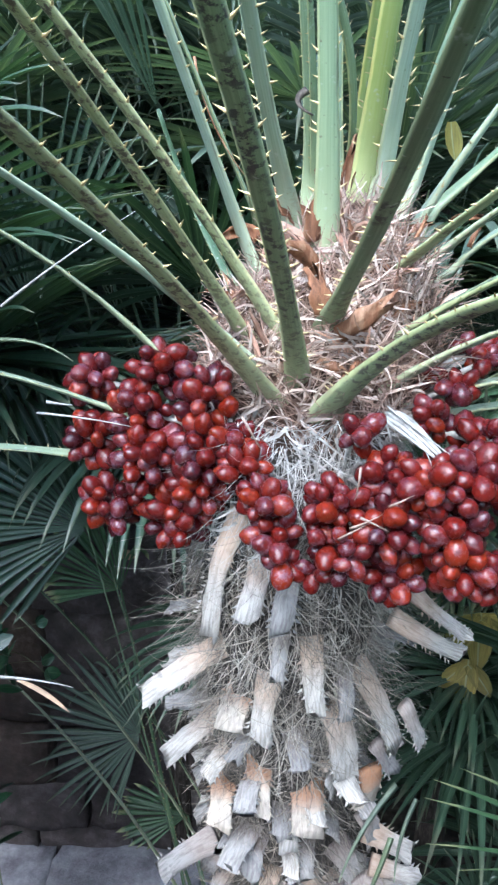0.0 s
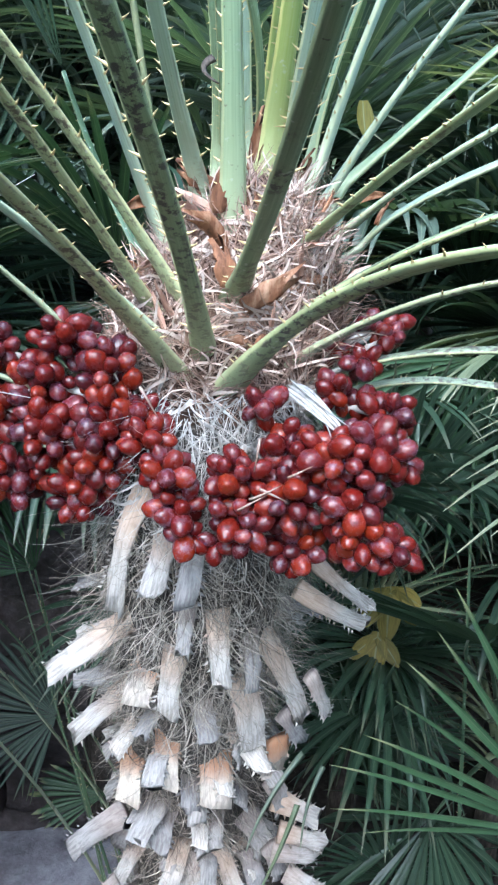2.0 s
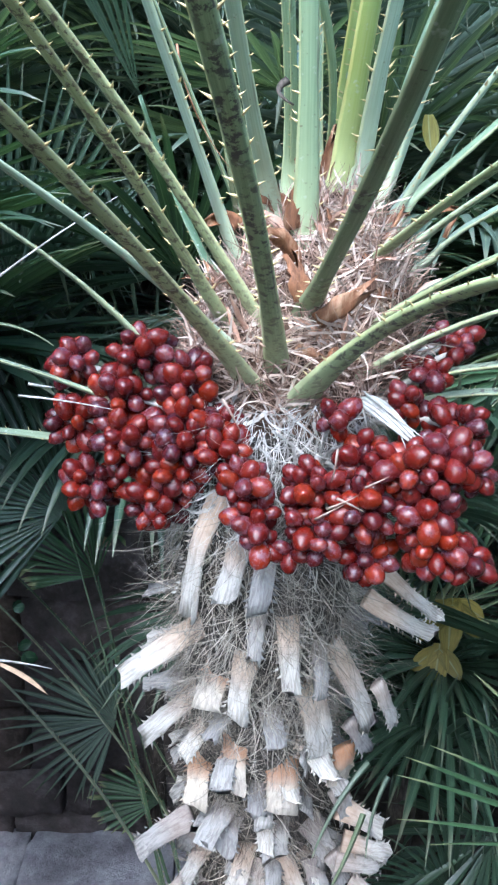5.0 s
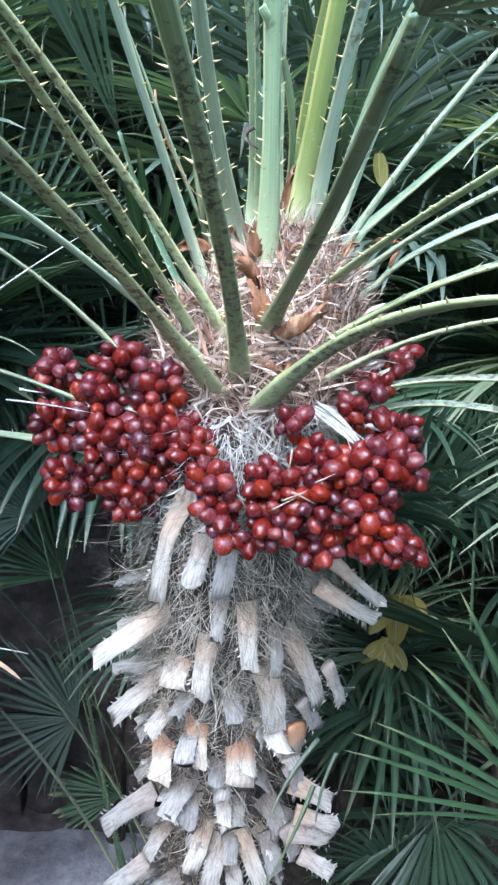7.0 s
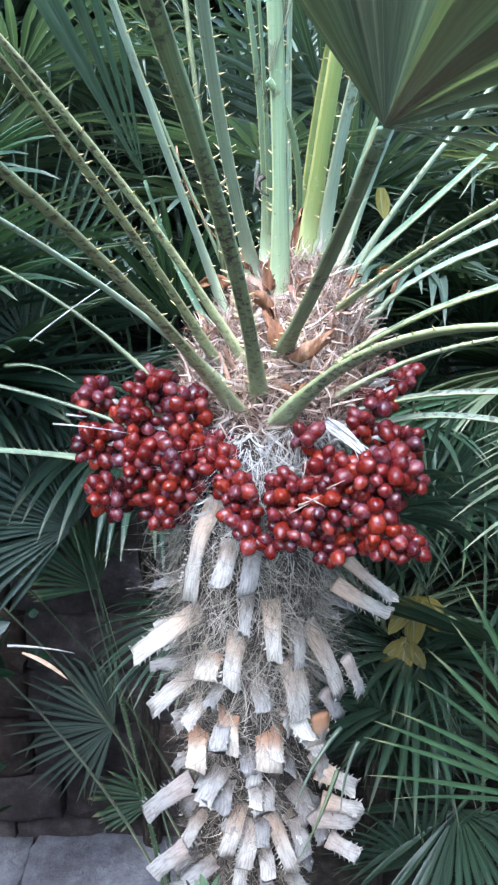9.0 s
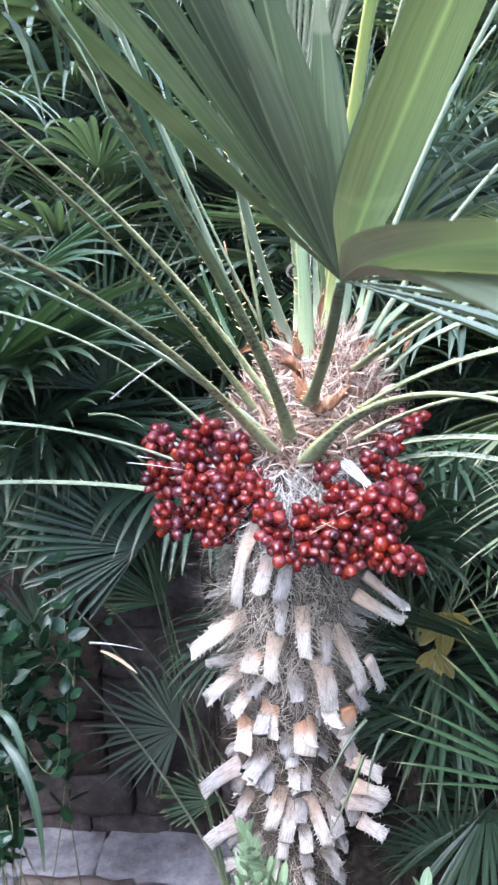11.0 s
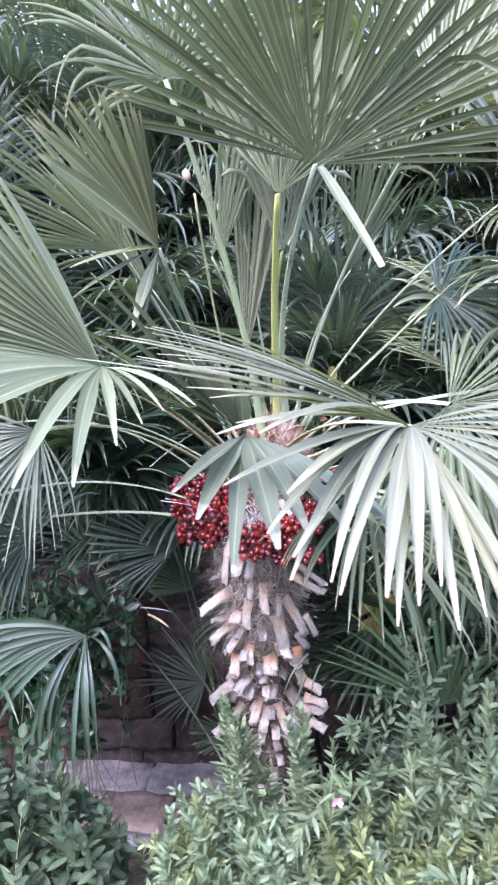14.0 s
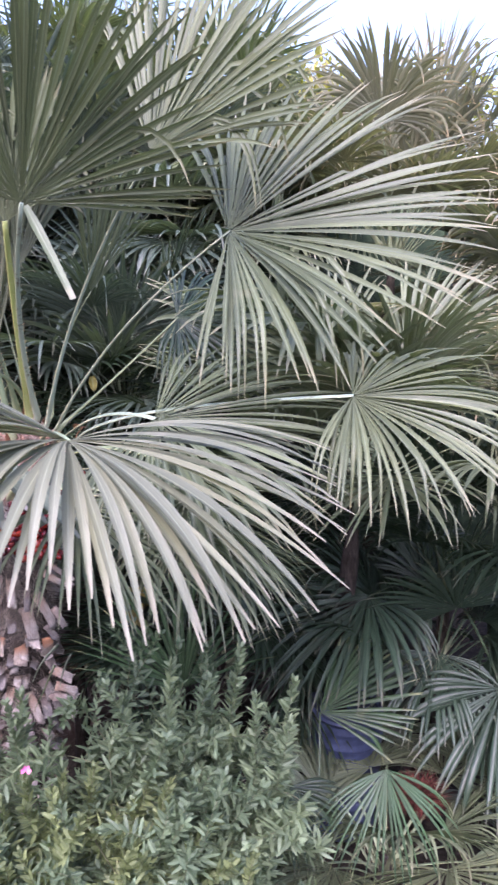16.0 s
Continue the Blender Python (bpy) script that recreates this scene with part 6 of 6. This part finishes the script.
back_tips = spread_tips(rng, 16, 0.5, 0.95, 0.3, 0.6, lambda x, y: 1.32)
shrub("shrub", (0.7, 0.45, 0.0), back_tips, "thin arching shrub with paired green leaves", "shrub", 8, M_SHRUB, 0.042, 0.012, 0.02, 2, 0.3)
vine_tips = spread_tips(rng, 40, -1.1, -0.42, 1.15, 1.5, lambda x, y: rng.uniform(0.9, 1.3))
shrub("vine", (-0.8, 1.2, 0.0), vine_tips, "dark green climbing vine with broad pointed leaves, darkened for shade", "climbing plant", 9, M_VINE, 0.066, 0.031, 0.06, 2, 0.8, 3, 0.7)


def single_leaf(name, at, d, nrm, L, w, mat, label, category, lobes=0):
    v, f, u = [], [], []
    leaf_ribbon(v, f, u, (0, 0, 0), d, np.asarray(nrm, float), L, w, 0.6, 6)
    for k in range(lobes):
        for sd in (-1, 1):
            side = np.cross(unit(nrm), unit(d)) * sd
            leaf_ribbon(v, f, u, unit(d) * L * 0.12, unit(d) * (0.75 - 0.6 * k) + side, np.asarray(nrm, float), L * (0.8 - 0.15 * k), w * 0.75, 0.5, 6)
    return tagged(part(name, mesh_of(name, v, f, [mat], u), None, at), label, category)

single_leaf("yellow_leaf", (0.580, 1.480, 0.985), (0.0, -0.2, -1), (0.2, -1, 0.3), 0.13, 0.06, M_YELLOW, "lobed ochre autumn leaf on a hidden stem", "leaf", 2)
single_leaf("yellow_leaf", (0.560, 1.470, 0.880), (-0.1, -0.3, -0.8), (-0.2, -1, 0.3), 0.1, 0.05, M_YELLOW, "lobed ochre autumn leaf on a hidden stem", "leaf", 1)
single_leaf("yellow_leaf", (0.404, 1.350, 1.917), (0.2, -0.2, -0.9), (0.5, -1, 0.3), 0.06, 0.035, M_YELLOW, "green-yellow leaf among the palm stalks", "leaf")
single_leaf("dry_leaf", (-0.308, 2.055, 0.826), (1, -0.2, 0.2), (0.1, -1, 0.6), 0.05, 0.03, M_DRYLEAF, "curled dry brown leaf caught on a fan", "leaf")
single_leaf("dry_leaf", (-0.267, 1.100, 1.050), (1, -0.2, -0.15), (0.1, -1, 0.6), 0.1, 0.008, M_DRYLEAF, "thin dry curled leaf strip", "leaf")
single_leaf("flower", (0.433, -0.020, 1.200), (0.8, -0.5, 0.5), (0.1, -1, 0.6), 0.016, 0.009, M_PINK, "small pink flower on the shrub", "flower", 1)
single_leaf("flower", (0.433, -0.020, 1.200), (-0.5, -0.6, 0.7), (0.1, -1, 0.6), 0.016, 0.009, M_PINK, "small pink flower on the shrub", "flower", 1)
shrub("shrub", (0.7, 0.0, 0.0), [(1.058, 0.100, 1.347), (1.048, 0.050, 1.263), (1.007, -0.050, 1.093), (0.940, 0.300, 1.335), (0.971, 0.150, 1.275), (0.602, 0.100, 1.341), (0.754, 0.150, 1.367), (0.999, 0.000, 1.129)], "arching silver-green shrub shoots", "shrub", 12, M_SHRUB, 0.05, 0.0098, 0.012, 4, 0.3, 4, 0.3)
shrub("shrub", (0.2, 0.3, 0.0), [(0.127, 0.500, 1.021), (0.150, 0.450, 1.020), (0.335, 0.350, 1.159), (0.311, 0.300, 1.160), (0.353, 0.320, 1.157), (0.104, 0.550, 1.053), (0.120, 0.500, 1.075)], "thin silver-green shrub shoots before the trunk", "shrub", 13, M_SHRUB, 0.05, 0.012, 0.015, 4, 0.5)
broad_tree(1.75, 7.00, 4.3, 0.70, 61)
broad_tree(3.14, 6.50, 4.1, 0.80, 62)
dry_fruit_stalk((0.010, 0.940, 2.490))
dry_strand((-0.153, 0.853, 1.672), (-0.089, 0.888, 1.723), (-0.019, 0.911, 1.770), 0.0016, M_WHITE_FIBRE, "thin bleached leaf strip across the stalks")
dry_strand((-0.266, 1.100, 1.596), (-0.194, 1.100, 1.593), (-0.148, 1.100, 1.570), 0.0040, M_LEAF, "thin curved green leaf strip")
dry_strand((-0.261, 1.000, 1.123), (-0.203, 1.000, 1.120), (-0.146, 1.000, 1.110), 0.0030, M_WHITE_FIBRE, "thin dry pale leaf strip")
dry_strand((0.318, 0.948, 0.914), (0.285, 0.924, 0.829), (0.248, 0.912, 0.746), 0.0050, M_LEAF, "narrow pale green leaf segment hanging before the trunk")
dry_strand((0.327, 0.984, 0.975), (0.280, 0.948, 0.932), (0.244, 0.924, 0.855), 0.0060, M_LEAF_TORN, "narrow pale green leaf segment hanging before the trunk")
dry_strand((0.367, 1.020, 0.919), (0.343, 0.996, 0.867), (0.333, 0.972, 0.808), 0.0050, M_LEAF_TORN, "narrow pale green leaf segment hanging before the trunk")
dry_strand((0.164, 0.984, 1.902), (0.154, 0.962, 1.885), (0.170, 0.951, 1.872), 0.0050, M_CORE, "dark shrivelled tendril on a leaf stalk")
dry_strand((0.032, 1.039, 1.946), (0.050, 1.028, 1.884), (0.098, 1.017, 1.809), 0.0018, M_TAB, "thin brown dry strip among the stalks")
dry_strand((-0.101, 0.819, 1.579), (-0.087, 0.819, 1.577), (-0.073, 0.819, 1.576), 0.0020, M_WHITE_FIBRE, "thin bleached leaf strip by the fruit")
dry_strand((-0.142, 0.911, 1.543), (-0.090, 0.888, 1.545), (-0.020, 0.853, 1.545), 0.0016, M_WHITE_FIBRE, "thin bleached leaf strip by the fruit")
dry_strand((0.206, 0.706, 1.494), (0.220, 0.700, 1.503), (0.235, 0.706, 1.509), 0.0016, M_TAN, "dry twig of an old fruit stalk on the berries")
dry_strand((0.215, 0.706, 1.505), (0.228, 0.700, 1.501), (0.242, 0.706, 1.492), 0.0016, M_TAN, "dry twig of an old fruit stalk on the berries")
dry_strand((0.196, 0.706, 1.483), (0.209, 0.700, 1.494), (0.224, 0.706, 1.500), 0.0016, M_TAN, "dry twig of an old fruit stalk on the berries")
dry_strand((0.240, 0.706, 1.516), (0.250, 0.700, 1.524), (0.262, 0.706, 1.528), 0.0016, M_TAN, "dry twig of an old fruit stalk on the berries")
dry_strand((0.107, 0.706, 1.597), (0.115, 0.700, 1.585), (0.123, 0.706, 1.569), 0.0016, M_TAN, "dry twig of an old fruit stalk on the berries")
dry_strand((0.213, 0.706, 1.553), (0.211, 0.700, 1.539), (0.209, 0.706, 1.521), 0.0016, M_TAN, "dry twig of an old fruit stalk on the berries")
for dx, dz, sw in ((0.0, 0.0, 0.006), (0.004, 0.002, 0.0055), (-0.004, -0.003, 0.005), (0.008, 0.002, 0.003), (-0.009, -0.004, 0.0035), (0.003, -0.007, 0.002), (-0.002, 0.007, 0.0018)):
    dry_strand((0.256 + dx, 0.841, 1.570 + dz), (0.276 + 0.9 * dx, 0.787 - 0.3 * abs(dx), 1.562 + 0.8 * dz), (0.304 + 2.2 * dz, 0.765 - 0.4 * dx, 1.537 - 0.4 * dx), sw, M_WHITE_FIBRE, "bleached torn strip of leaf sheath over the fruit")
barrel(1.48, 1.25, 0.55, 0.16)
fibrous_heart(1.67, 0.80, 0.47, 0.035)
